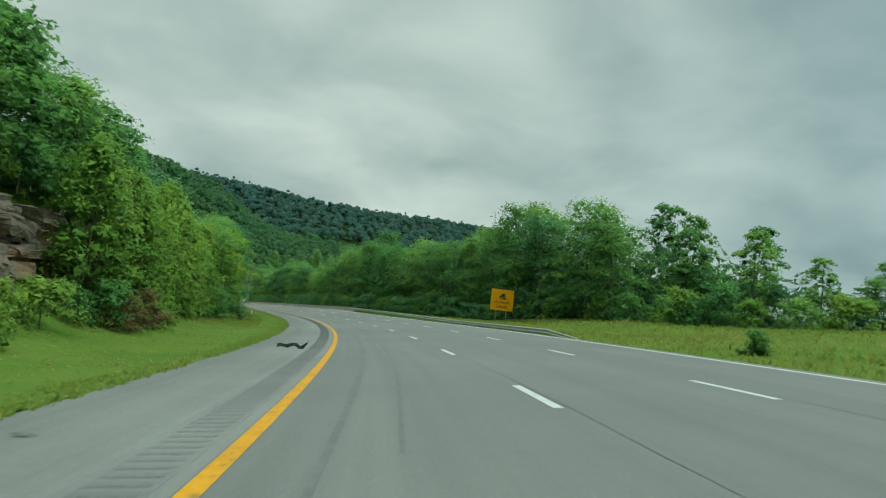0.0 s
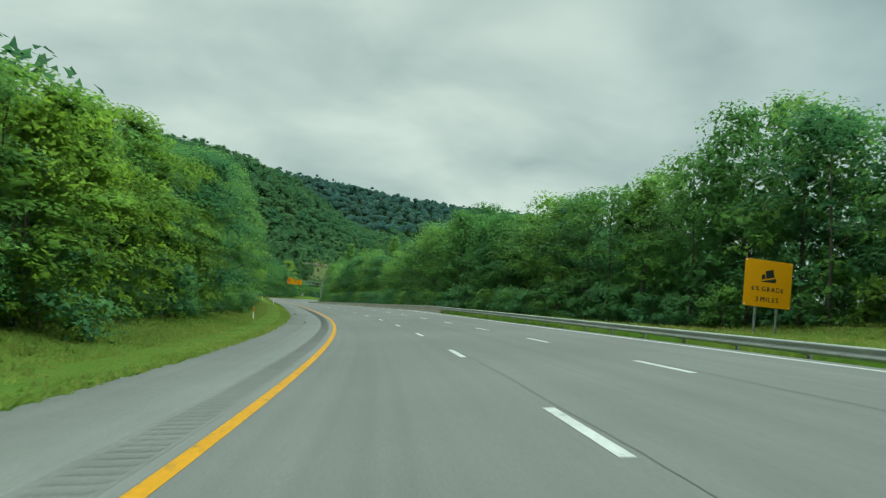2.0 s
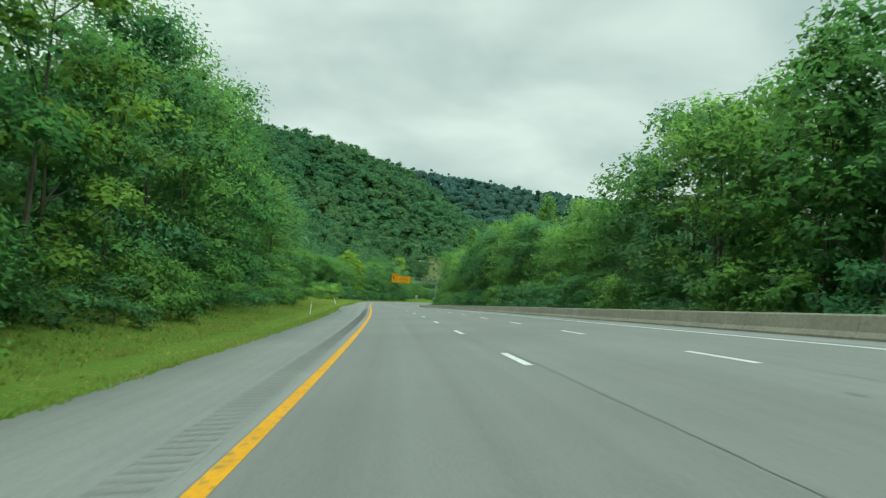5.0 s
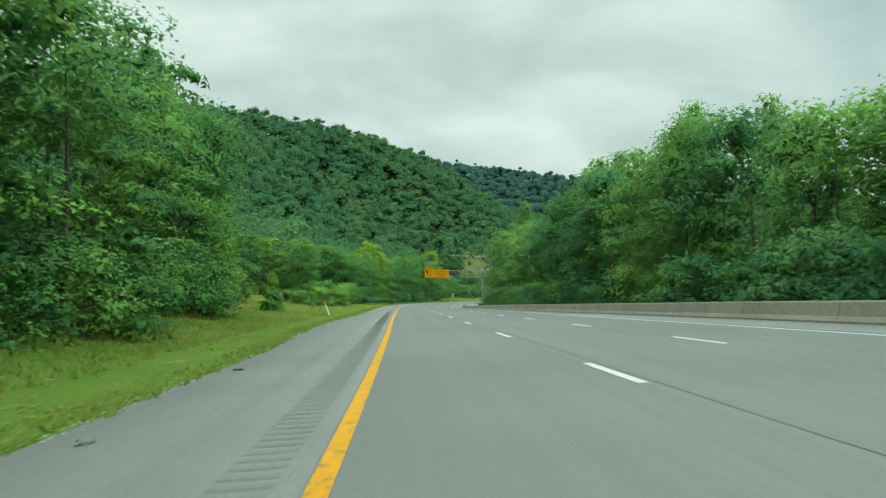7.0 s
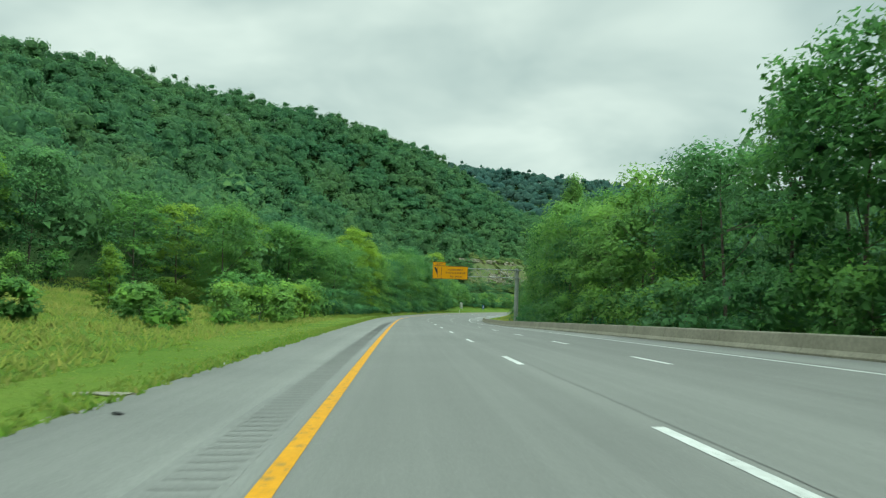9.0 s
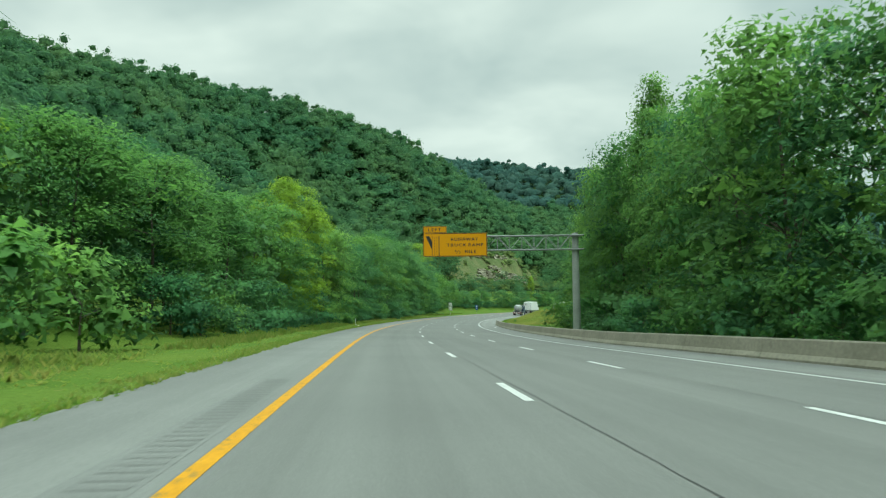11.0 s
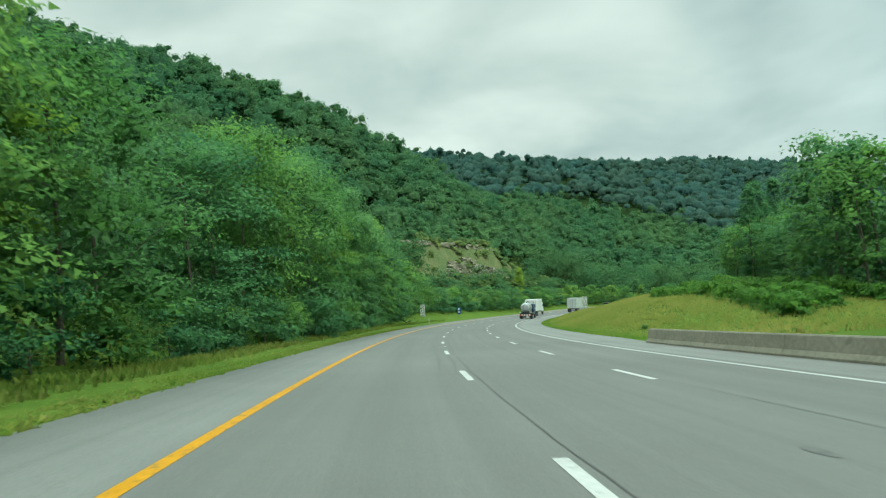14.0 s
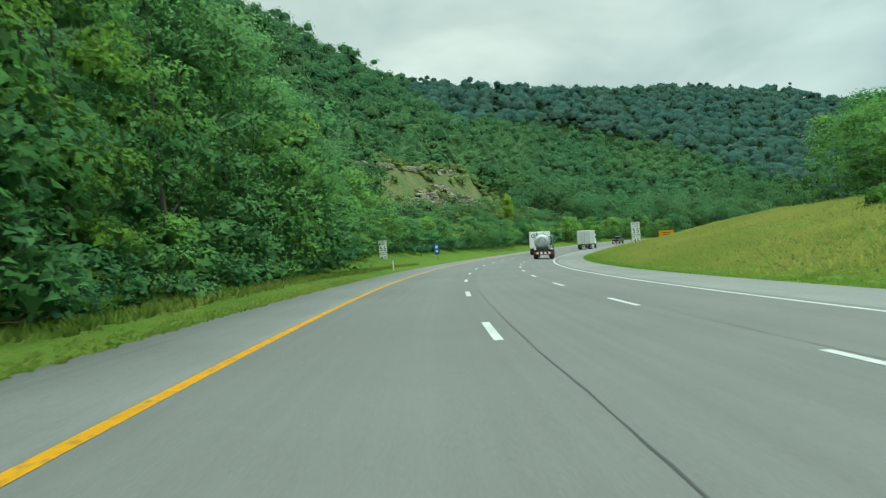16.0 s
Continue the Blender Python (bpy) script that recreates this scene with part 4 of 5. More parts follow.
    for key, x, y, h in (("oak_mid", -4.2, 213.9, 25), ("poplar_mid", -29.0, 262.3, 21), ("poplar_mid", -36.5, 280.3, 20), ("poplar_mid", -23.5, 254.5, 19.5), ("oak_mid", 14.8, 138.5, 17), ("maple", -66.3, 374.8, 19.5), ("oak_dark", -63.5, 379.0, 17), ("poplar", -62.0, 372.8, 28), ("oak_dark", -67.4, 385.5, 16.5), ("elm", -66.0, 400.2, 18.5)):
        place_tree(key, x, y, h / TREES[key][2], 13 * y, TREE_WORDS[key.replace("_mid", "")], group="trees beyond the barrier", wide=0.72)
    place_tree("sapling_lime", -103.0, 612.5, 1.78, 40, "slender yellow-green young tree at the wood's edge", wide=0.62)
    # bushes in the meadow
    for key, s, n, k in (("sapling", 265, -17, 1.15), ("sapling", 268, -19.5, 0.8), ("bush_bright", 262, -17.5, 0.7), ("sprout", 282, -11.5, 1.3), ("sprout", 284.5, -12.5, 1.2), ("bush_bright", 301, -11.5, 0.95), ("bush", 306, -12.5, 1.1),
                         ("sprout", 297, -10.5, 1.0), ("bush", 312, -12, 1.2), ("cedar", 318, -27, 0.75), ("cedar", 300, -33, 0.7), ("maple", 326, -19, 0.6), ("sprout", 38.5, 17.2, 0.75), ("sprout", 429, 16.5, 0.35), ("bush_dry", 43, -9.0, 0.62), ("bush_dry", 46.5, -9.2, 0.7), ("bush_dry", 49.5, -9.4, 0.55), ("oak_dark", 407, 25.5, 0.76), ("maple", 405, 27.5, 0.62), ("bush", 405.5, 23.6, 1.2), ("bush", 402, 25.0, 1.3), ("bush", 408.5, 26.0, 1.25), ("poplar", 398, 24.0, 0.9), ("oak_dark", 402, 30, 0.7), ("pine", 486, 42.5, 0.84), ("pine", 490, 44.5, 0.9), ("pine", 496, 48.5, 0.95), ("maple_mid", 508, 45, 0.72), ("lime", 374, -9.6, 1.0), ("lime", 380.5, -10.4, 1.08), ("lime", 368, -10.2, 0.8), ("locust", 456, -10.0, 0.95), ("locust", 403, -11.5, 0.9), ("sparse", 256, -19.5, 1.55), ("sparse", 251, -20.5, 1.5), ("sapling_lime", 87, -9.9, 1.15), ("sapling_lime", 92, -10.2, 1.25), ("sapling_lime", 97.5, -10.4, 1.1), ("sapling_lime", 103, -10.4, 1.15), ("sapling_lime", 108.5, -10.3, 0.95), ("locust", 118, -10.9, 0.62), ("locust", 111.5, -10.8, 0.72), ("sapling", 114.5, -9.6, 0.8), ("locust", 536, -24.4, 1.25), ("locust", 529, -22, 0.95), ("maple", 323, -17.7, 0.92), ("locust", 275, -20.1, 0.60), ("bush_bright", 278, -18.5, 1.2), ("bush", 272, -17.5, 1.3), ("bush", 293, -10.0, 0.8), ("bush_bright", 297, -8.8, 0.9), ("sprout", 302, -8.2, 1.5), ("bush", 309, -9.5, 1.0), ("bush_bright", 316, -9.0, 1.1), ("bush", 322, -9.2, 1.2), ("bush", 329, -9.6, 1.2), ("sprout", 268, -12.0, 0.9), ("sprout", 274, -13.4, 1.1), ("sprout", 288, -14.2, 1.2), ("sprout", 292, -12.6, 0.8), ("weed", 279, -9.4, 0.9), ("weed", 286, -8.6, 0.8), ("weed", 259, -11.0, 1.0), ("sapling", 291, -16.5, 0.6), ("sprout", 388, -5.2, 0.9), ("sprout", 391, -5.6, 0.7)):
        x, y, _ = road(s, n)
        words_ = {"sapling": "slender bright green young tree in the meadow", "sprout": "low green bush in rough grass", "bush": "rounded green bush in rough grass", "bush_dry": "dry brown shrub at the foot of the bank", "bush_bright": "bright green bush in rough grass", "weed": "tall bright green weeds in rough grass"}
        key_ = key.replace("_mid", "")
        big = key_ in TREE_WORDS and key_ != "sapling"
        place_tree(key, x, y, k, 31 * s, TREE_WORDS[key_] if big else words_[key], name="tree" if key_ in TREE_WORDS else "bush")
    # the woods behind, too many to count
    def hill(q):
        s, n, _ = along(q[:, 0], q[:, 1])
        return (n < left_edge(s) - 7.5) & (n > -186) & (s > 84) & (s < 900) & ((s > 380) | (n > -95)) & ((s > 230) | (n > -46)) & ~((s > 604) & (s < 674) & (n > -49) & (n < -34))
    xy = scatter(-420, 60, -60, 900, 8.4, r, hill)
    s, n, _ = along(xy[:, 0], xy[:, 1])
    near = n > -48
    a, b = xy[near], xy[~near]
    young = np.where((s > 505) & (s < 690) & (n > -37), 0.45, 1.0)[near]
    forest("woods_near", a, r.uniform(9, 16, len(a)) * young, r.uniform(11, 15, len(a)) * (0.4 + 0.6 * young), 520, 0.054, "leaf_far", 21, "dense green deciduous woods on the slope above the road", 12, 0.5)
    forest("woods_hill", b, r.uniform(10, 18.5, len(b)), r.uniform(12, 17, len(b)), 210, 0.057, "leaf_far", 22, "thick green woods covering the long hillside", 7, 1.1, fine=1, core=0.70)
    q = np.stack([r.uniform(596, 684, 400), r.uniform(-58, -29, 400)], 1)
    q = q[~((q[:, 0] > 616) & (q[:, 0] < 660) & (q[:, 1] > -46.5) & (q[:, 1] < -37.0)) | (r.random(len(q)) < 0.42)]
    xy = road(q[:, 0], q[:, 1])[:, :2]
    forest("ledge_scrub", xy, r.uniform(1.6, 4.2, len(xy)), r.uniform(2.6, 5.2, len(xy)), 40, 0.11, "leaf_scrub", 25, "olive scrub round the tan rock ledge", 5, 0.6, height_of=lambda x, y: np.maximum(ground_z(x, y), ledge_z(x, y)) - 0.3, fine=1)
    def valley(q):
        s, n, _ = along(q[:, 0], q[:, 1])
        lim = np.interp(s, (60, 100, 140, 410, 430, 480, 560, 900), (47, 41, 33, 30, 44, 54, 66, 60))
        return (n > lim) & (n < lim + 19) & (s > 40) & (s < 860)
    xy = scatter(-200, 330, 0, 900, 6.5, r, valley)
    forest("woods_valley", xy, r.uniform(0.78, 1.0, len(xy)) * np.interp(along(xy[:, 0], xy[:, 1])[0], (60, 85, 100, 130, 200, 230, 290, 400, 420, 460, 700), (7, 11, 17, 22, 22, 21, 24, 20, 9, 10, 17)), r.uniform(8, 12, len(xy)), 290, 0.060, "leaf_far", 23, "green deciduous woods beyond the guard rail")
    def ridge(q):
        h = ground_z(q[:, 0], q[:, 1])
        s, n, _ = along(q[:, 0], q[:, 1])
        return (h > -10) & ((np.abs(n) > 190) | (s > 900)) & (q[:, 1] > 700) & (q[:, 1] < np.interp(q[:, 0], (-700, -240, -150, 36, 165, 330, 900), (940, 1115, 1160, 1335, 1450, 1620, 1840)))
    xy = scatter(-330, 600, 780, 1650, 11.5, r, ridge)
    # the ridge's blue haze is in the leaf colour only
    forest("woods_ridge", xy, r.uniform(11, 21, len(xy)), r.uniform(11, 22, len(xy)), 46, 0.062, "leaf_hazed", 24, "woods on the distant ridge, haze painted into their blue-green leaves", 3, 2.0, fine=1, core=0.86)


woods()


# ---------------------------------------------------------------- barriers
def guard_rail():
    ob = new("guard_rail")
    ob.location = tuple(road(95.0, RAIL_N))
    inv = Matrix.Translation(-Vector(road(95.0, RAIL_N)))
    prof = [(RAIL_N + a, h - 0.07) for a, h in ((0.0, 0.45), (-0.075, 0.49), (-0.082, 0.53), (-0.01, 0.585), (0.0, 0.61), (-0.01, 0.635), (-0.082, 0.69), (-0.075, 0.73), (0.0, 0.77), (0.006, 0.77), (-0.06, 0.73), (-0.065, 0.69), (0.01, 0.61))]
    me = strip("beam", 53.0, 142.5, prof, M["galvanised"], step=1.5)
    me.transform(inv)
    part("beam", me, None, ob, "galvanised corrugated steel beam")
    bm = bmesh.new()
    for a in (0.0, 0.12):
        box(bm, (0.09, 0.012, 1.25), (0, a, 0.05))
    box(bm, (0.02, 0.11, 1.25), (0, 0.06, 0.05))
    post = bpy.data.meshes.new("post")
    bm.to_mesh(post)
    bm.free()
    post.materials.append(M["steel"])
    bm = bmesh.new()
    box(bm, (0.16, 0.15, 0.34), (0, 0, 0), bevel=0.01)
    block = bpy.data.meshes.new("spacer_block")
    bm.to_mesh(block)
    bm.free()
    block.materials.append(M["bark"])
    for s in [54.0 + 3.81 * k for k in range(22)] + [135.9, 137.4, 138.6, 139.8]:
        for nm, me, n, up in (("post", post, RAIL_N + 0.26, 0.01), ("spacer_block", block, RAIL_N + 0.105, 0.54)):
            o = new(nm, me)
            o.parent = ob
            o.matrix_basis = inv @ Matrix.Translation(road(s, n, up)) @ pose(0, 0, 0, 0, 0, heading(s))
    # turned-down end
    bm = bmesh.new()
    e0, e1 = Vector(road(53.2, RAIL_N - 0.04, 0.54)), Vector(road(45.0, RAIL_N + 0.25, 0.02))
    for up in (-0.09, 0.09):
        tube(bm, [inv @ (e0 + Vector((0, 0, up))), inv @ e0.lerp(e1, 0.5) + Vector((0, 0, up * 0.8 + 0.06)), inv @ e1], [0.06, 0.055, 0.04], 6)
    part("end_terminal", bm, M["galvanised"], ob, "steel beam end sloping down into the grass")
    tagged(ob, "galvanised steel guard rail on posts beside the shoulder", "guard rail")


def concrete_barrier():
    ob = new("concrete_barrier")
    c = Vector(road(283.0, 13.2))
    ob.location = c
    inv = Matrix.Translation(-c)
    prof = [(13.02, -0.25), (13.02, 0.06), (13.12, 0.2), (13.19, 0.60), (13.22, 0.64), (13.38, 0.64), (13.41, 0.60), (13.48, 0.2), (13.6, -0.25)]
    s = 140.2
    while s < 416.0:
        s1 = min(416.0, s + 6.1)
        ss = np.linspace(s + 0.012, s1 - 0.012, 3)
        v = np.concatenate([road(ss, n, h) for n, h in prof]) - np.array(c)
        m = len(prof)
        f = [(a * 3 + i, ((a + 1) % m) * 3 + i, ((a + 1) % m) * 3 + i + 1, a * 3 + i + 1) for a in range(m) for i in range(2)]
        f += [tuple(a * 3 for a in range(m))[::-1], tuple(a * 3 + 2 for a in range(m))]
        part("barrier_panel", mesh("barrier_panel", v, [tuple(reversed(q)) for q in f], (M["concrete"],)), None, ob)
        s = s1
    tagged(ob, "weathered tan concrete barrier wall beside the shoulder", "barrier")


RAIL_N = 12.75
guard_rail()
concrete_barrier()


# ---------------------------------------------------------------- signs
def solid(name, ob, size, at, mat, bevel=0.03, label="", taper=1.0):
    bm = bmesh.new()
    box(bm, size, at, bevel, taper=taper)
    return part(name, bm, M[mat], ob, label)


def words(text, cap, width, parent, at, mat, depth=0.004, name="lettering", bold=0.022, space=1.3):
    """Words of the given letter height and total width, one mesh each, upright and facing -y."""
    def letters(t):
        cu = bpy.data.curves.new(name, "FONT")
        cu.body, cu.size, cu.extrude, cu.offset, cu.resolution_u, cu.space_character = t, 1.0, 0.01, 0.0, 3, space
        tmp = new(name, cu)
        bpy.context.view_layer.update()
        me = bpy.data.meshes.new_from_object(tmp.evaluated_get(bpy.context.evaluated_depsgraph_get()))
        bpy.data.objects.remove(tmp)
        bm = bmesh.new()
        for k in (-1, 0, 1):
            start = len(bm.verts)
            bm.from_mesh(me)
            bm.verts.ensure_lookup_table()
            for v in bm.verts[start:]:
                v.co += Vector((k * bold, abs(k) * 0.5 * bold, 0.001 * k))
        bm.to_mesh(me)
        bm.free()
        return me
    made = [letters(w) for w in text.split()]
    spans = [(min(v.co.x for v in m.vertices), max(v.co.x for v in m.vertices)) for m in made]
    gap = 0.42
    total = sum(b - a for a, b in spans) + gap * (len(made) - 1)
    k, x = width / total, -width / 2
    for me, (a, b) in zip(made, spans):
        top = max(v.co.y for v in me.vertices)
        for v in me.vertices:
            v.co = Vector((x + (v.co.x - a) * k + at[0], at[1] - depth * v.co.z * 100, (v.co.y / top - 0.5) * cap + at[2]))
        x += (b - a + gap) * k
        me.materials.clear()
        me.materials.append(mat)
        me.update()
        part(name, me, None, parent)


def plate(bm, x0, x1, z0, z1, y=0.0, thick=0.03, r=0.12):
    """An upright plate with rounded corners."""
    pts = []
    for cx, cz, a0 in ((x1 - r, z1 - r, 0), (x0 + r, z1 - r, 90), (x0 + r, z0 + r, 180), (x1 - r, z0 + r, 270)):
        for k in range(5):
            a = radians(a0 + 22.5 * k)
            pts.append((cx + r * math.cos(a), cz + r * math.sin(a)))
    f = [bm.verts.new((x, y, z)) for x, z in pts]
    b = [bm.verts.new((x, y + thick, z)) for x, z in pts]
    bm.faces.new(f)
    bm.faces.new(b[::-1])
    for k in range(len(f)):
        bm.faces.new((f[k - 1], f[k], b[k], b[k - 1]))


def rim(bm, x0, x1, z0, z1, y, w=0.05, r=0.12):
    """A raised border line."""
    o, i = [], []
    for cx, cz, a0 in ((x1 - r, z1 - r, 0), (x0 + r, z1 - r, 90), (x0 + r, z0 + r, 180), (x1 - r, z0 + r, 270)):
        for k in range(5):
            a = radians(a0 + 22.5 * k)
            o.append(bm.verts.new((cx + r * math.cos(a), y, cz + r * math.sin(a))))
            i.append(bm.verts.new((cx + (r - w) * math.cos(a), y, cz + (r - w) * math.sin(a))))
    for k in range(len(o)):
        bm.faces.new((o[k - 1], o[k], i[k], i[k - 1]))


def poly(bm, pts, y, thick=0.004):
    f = [bm.verts.new((x, y, z)) for x, z in pts]
    b = [bm.verts.new((x, y + thick, z)) for x, z in pts]
    bm.faces.new(f)
    bm.faces.new(b[::-1])
    for k in range(len(f)):
        bm.faces.new((f[k - 1], f[k], b[k], b[k - 1]))


def overhead_sign():
    ob = new("overhead_sign")
    ob.matrix_world = pose(-69.9, 360.5, -9.15, 0, 0, 12.5)
    bm = bmesh.new()
    tube(bm, [(0, 0, -0.6), (0, 0, 4), (0, 0, 8.72)], [0.36, 0.33, 0.29], 20)
    tube(bm, [(0, 0, 0.02), (0, 0, 0.1)], [0.52, 0.52], 20)
    tube(bm, [(0, 0, 8.72), (0, 0, 8.78)], [0.31, 0.2], 20)
    part("pole", bm, M["galvanised"], ob, "grey galvanised steel pole")
    for z in (7.28, 8.55):
        for y in (-0.42, 0.42):
            bm = bmesh.new()
            tube(bm, [(0.7, y, z), (-13.6, y, z)], [0.055, 0.055], 8)
            part("chord", bm, M["steel"], ob, "long horizontal steel tube")
        solid("clamp_plate", ob, (0.9, 1.05, 0.03), (0.0, 0, z - 0.07), "steel", 0.0)
    for k in range(12):
        x0, x1 = -0.45 - 1.1 * k, -0.45 - 1.1 * (k + 1)
        rods = []
        for y in (-0.42, 0.42):
            rods.append(((x0, y, 7.28), (x1, y, 8.55)) if k % 2 else ((x0, y, 8.55), (x1, y, 7.28)))
            rods.append(((x0, y, 7.28), (x0, y, 8.55)))
        for z in (7.28, 8.55):
            rods.append(((x0, -0.42, z), (x1, 0.42, z)))
        for p, q in rods:
            bm = bmesh.new()
            tube(bm, [p, q], [0.027, 0.027], 6)
            part("truss_brace", bm, M["steel"], ob)
    x0, x1, z0, z1 = -13.75, -8.0, 6.74, 8.86
    bm = bmesh.new()
    plate(bm, x0, x1, z0, z1, -0.62, 0.03)
    board = part("sign_board", bm, M["sign_yellow"], ob, "large yellow warning board with black lettering")
    bm = bmesh.new()
    rim(bm, x0 + 0.02, x1 - 0.02, z0 + 0.02, z1 - 0.02, -0.625, 0.05, 0.11)
    part("border", bm, M["black_paint"], board, "thin black border")
    bm = bmesh.new()
    plate(bm, x0, x0 + 2.12, z1 + 0.003, z1 + 0.62, -0.62, 0.03, 0.05)
    tab = part("exit_tab", bm, M["sign_yellow"], ob, "small yellow tab board")
    bm = bmesh.new()
    rim(bm, x0 + 0.02, x0 + 2.1, z1 + 0.03, z1 + 0.6, -0.625, 0.04, 0.05)
    part("border", bm, M["black_paint"], tab, "thin black border")
    words("LEFT", 0.27, 1.15, tab, (x0 + 1.04, -0.625, z1 + 0.31), M["black_paint"])
    words("RUNAWAY", 0.27, 2.45, board, (x0 + 3.72, -0.625, z0 + 1.55), M["black_paint"])
    words("TRUCK RAMP", 0.27, 3.3, board, (x0 + 3.76, -0.625, z0 + 1.03), M["black_paint"])
    words("1", 0.20, 0.075, board, (x0 + 2.92, -0.625, z0 + 0.50), M["black_paint"])
    words("2", 0.20, 0.17, board, (x0 + 3.28, -0.625, z0 + 0.36), M["black_paint"])
    bm = bmesh.new()
    poly(bm, [(x0 + 2.96, z0 + 0.26), (x0 + 3.00, z0 + 0.26), (x0 + 3.20, z0 + 0.58), (x0 + 3.16, z0 + 0.58)], -0.629)
    part("lettering", bm, M["black_paint"], board)
    words("MILE", 0.26, 1.0, board, (x0 + 4.25, -0.625, z0 + 0.43), M["black_paint"])
    bm = bmesh.new()
    poly(bm, [(x0 + 0.22, z0 + 1.86), (x0 + 0.54, z0 + 1.86), (x0 + 0.79, z0 + 1.38), (x0 + 0.79, z0 + 0.60)], -0.626)
    part("ramp_arrow", bm, M["black_paint"], board, "black slanting ramp symbol")
    for x, w, dash in ((0.8, 0.022, False), (1.02, 0.016, True), (1.22, 0.016, True), (1.42, 0.035, False)):
        if dash:
            for k in range(7):
                bm = bmesh.new()
                poly(bm, [(x0 + x - w, z0 + 0.12 + 0.25 * k), (x0 + x + w, z0 + 0.12 + 0.25 * k), (x0 + x + w, z0 + 0.25 + 0.25 * k), (x0 + x - w, z0 + 0.25 + 0.25 * k)], -0.626)
                part("lane_symbol", bm, M["black_paint"], board)
        else:
            bm = bmesh.new()
            poly(bm, [(x0 + x - w, z0 + 0.08), (x0 + x + w, z0 + 0.08), (x0 + x + w, z0 + 1.86), (x0 + x - w, z0 + 1.86)], -0.626)
            part("lane_symbol", bm, M["black_paint"], board)
    for k in range(5):
        bm = bmesh.new()
        box(bm, (0.07, 0.1, 2.0), (x0 + 0.6 + 1.15 * k, -0.54, 7.8))
        part("hanger", bm, M["steel"], ob)
    for k in range(4):
        bm = bmesh.new()
        box(bm, (0.10, 0.10, 0.04), (x0 + 0.6 + 1.5 * k, -0.6, z0 - 0.02), bevel=0.008)
        part("lamp_clip", bm, M["dark_paint"], ob)
    tagged(ob, "yellow runaway truck ramp sign on a grey cantilever gantry", "road sign")


def sign_posts(ob, xs, top, bottom, mat="steel", w=0.07):
    for x in xs:
        bm = bmesh.new()
        for dx in (-w * 0.5, w * 0.5):
            box(bm, (0.012, w, top - bottom), (x + dx, 0.05, (top + bottom) / 2))
        box(bm, (w, 0.012, top - bottom), (x, 0.05, (top + bottom) / 2))
        part("post", bm, M[mat], ob, "grey steel post")


def grade_sign():
    ob = new("grade_sign")
    gz = float(ground_z(14.05, 106.4)[0])
    ob.matrix_world = pose(14.05, 106.4, 1.1, 0, 0, 21.0)
    w, h = 1.66, 2.72
    bm = bmesh.new()
    plate(bm, -w, w, 0, h, 0, 0.02, 0.06)
    board = part("sign_board", bm, M["sign_yellow"], ob, "square yellow warning board")
    words("6% GRADE", 0.28, 2.25, board, (0, -0.004, 1.05), M["black_paint"])
    words("3 MILES", 0.28, 1.6, board, (0, -0.004, 0.45), M["black_paint"])
    bm = bmesh.new()
    poly(bm, [(-0.55, 1.45), (0.55, 1.45), (0.55, 1.72)], -0.006)
    part("slope_symbol", bm, M["black_paint"], board)
    bm = bmesh.new()
    poly(bm, [(-0.15, 1.64), (0.42, 1.78), (0.30, 2.22), (-0.25, 2.08)], -0.006)
    poly(bm, [(-0.48, 1.57), (-0.20, 1.64), (-0.28, 1.92), (-0.46, 1.87)], -0.006)
    part("truck_symbol", bm, M["black_paint"], board)
    for x, z in ((-w + 0.08, 0.08), (w - 0.08, 0.08), (-w + 0.08, h - 0.08), (w - 0.08, h - 0.08)):
        bm = bmesh.new()
        tube(bm, [(x, -0.012, z), (x, 0.03, z)], [0.045, 0.045], 8)
        part("corner_bolt", bm, M["sign_white"], board)
    sign_posts(ob, (-0.75, 0.75), h - 0.2, gz - 1.1 - 0.4, w=0.09)
    tagged(ob, "square yellow steep grade sign on two thin posts", "road sign")


def speed_sign(x, y, top, turn, label):
    ob = new("speed_limit_sign")
    gz = float(ground_z(x, y)[0])
    ob.matrix_world = pose(x, y, gz, 0, 0, turn)
    t = top - gz
    bm = bmesh.new()
    plate(bm, -0.54, 0.54, t - 1.55, t, 0, 0.02, 0.07)
    a = part("upper_plate", bm, M["sign_white"], ob, "white speed limit plate")
    words("SPEED", 0.18, 0.74, a, (0, -0.004, t - 0.24), M["black_paint"])
    words("LIMIT", 0.18, 0.66, a, (0, -0.004, t - 0.54), M["black_paint"])
    words("55", 0.58, 0.74, a, (0, -0.004, t - 1.07), M["black_paint"])
    bm = bmesh.new()
    plate(bm, -0.54, 0.54, t - 2.78, t - 1.58, 0, 0.02, 0.07)
    b = part("lower_plate", bm, M["sign_white"], ob, "white truck speed plate")
    words("TRUCKS", 0.17, 0.80, b, (0, -0.004, t - 1.80), M["black_paint"])
    words("45", 0.58, 0.74, b, (0, -0.004, t - 2.33), M["black_paint"])
    for pl, z0, z1 in ((a, t - 1.52, t - 0.03), (b, t - 2.75, t - 1.61)):
        bm = bmesh.new()
        rim(bm, -0.51, 0.51, z0, z1, -0.005, 0.025, 0.06)
        part("border", bm, M["black_paint"], pl, "thin black border")
    sign_posts(ob, (-0.3, 0.3), t - 0.1, -0.5)
    tagged(ob, label, "road sign", "speed limit signs")


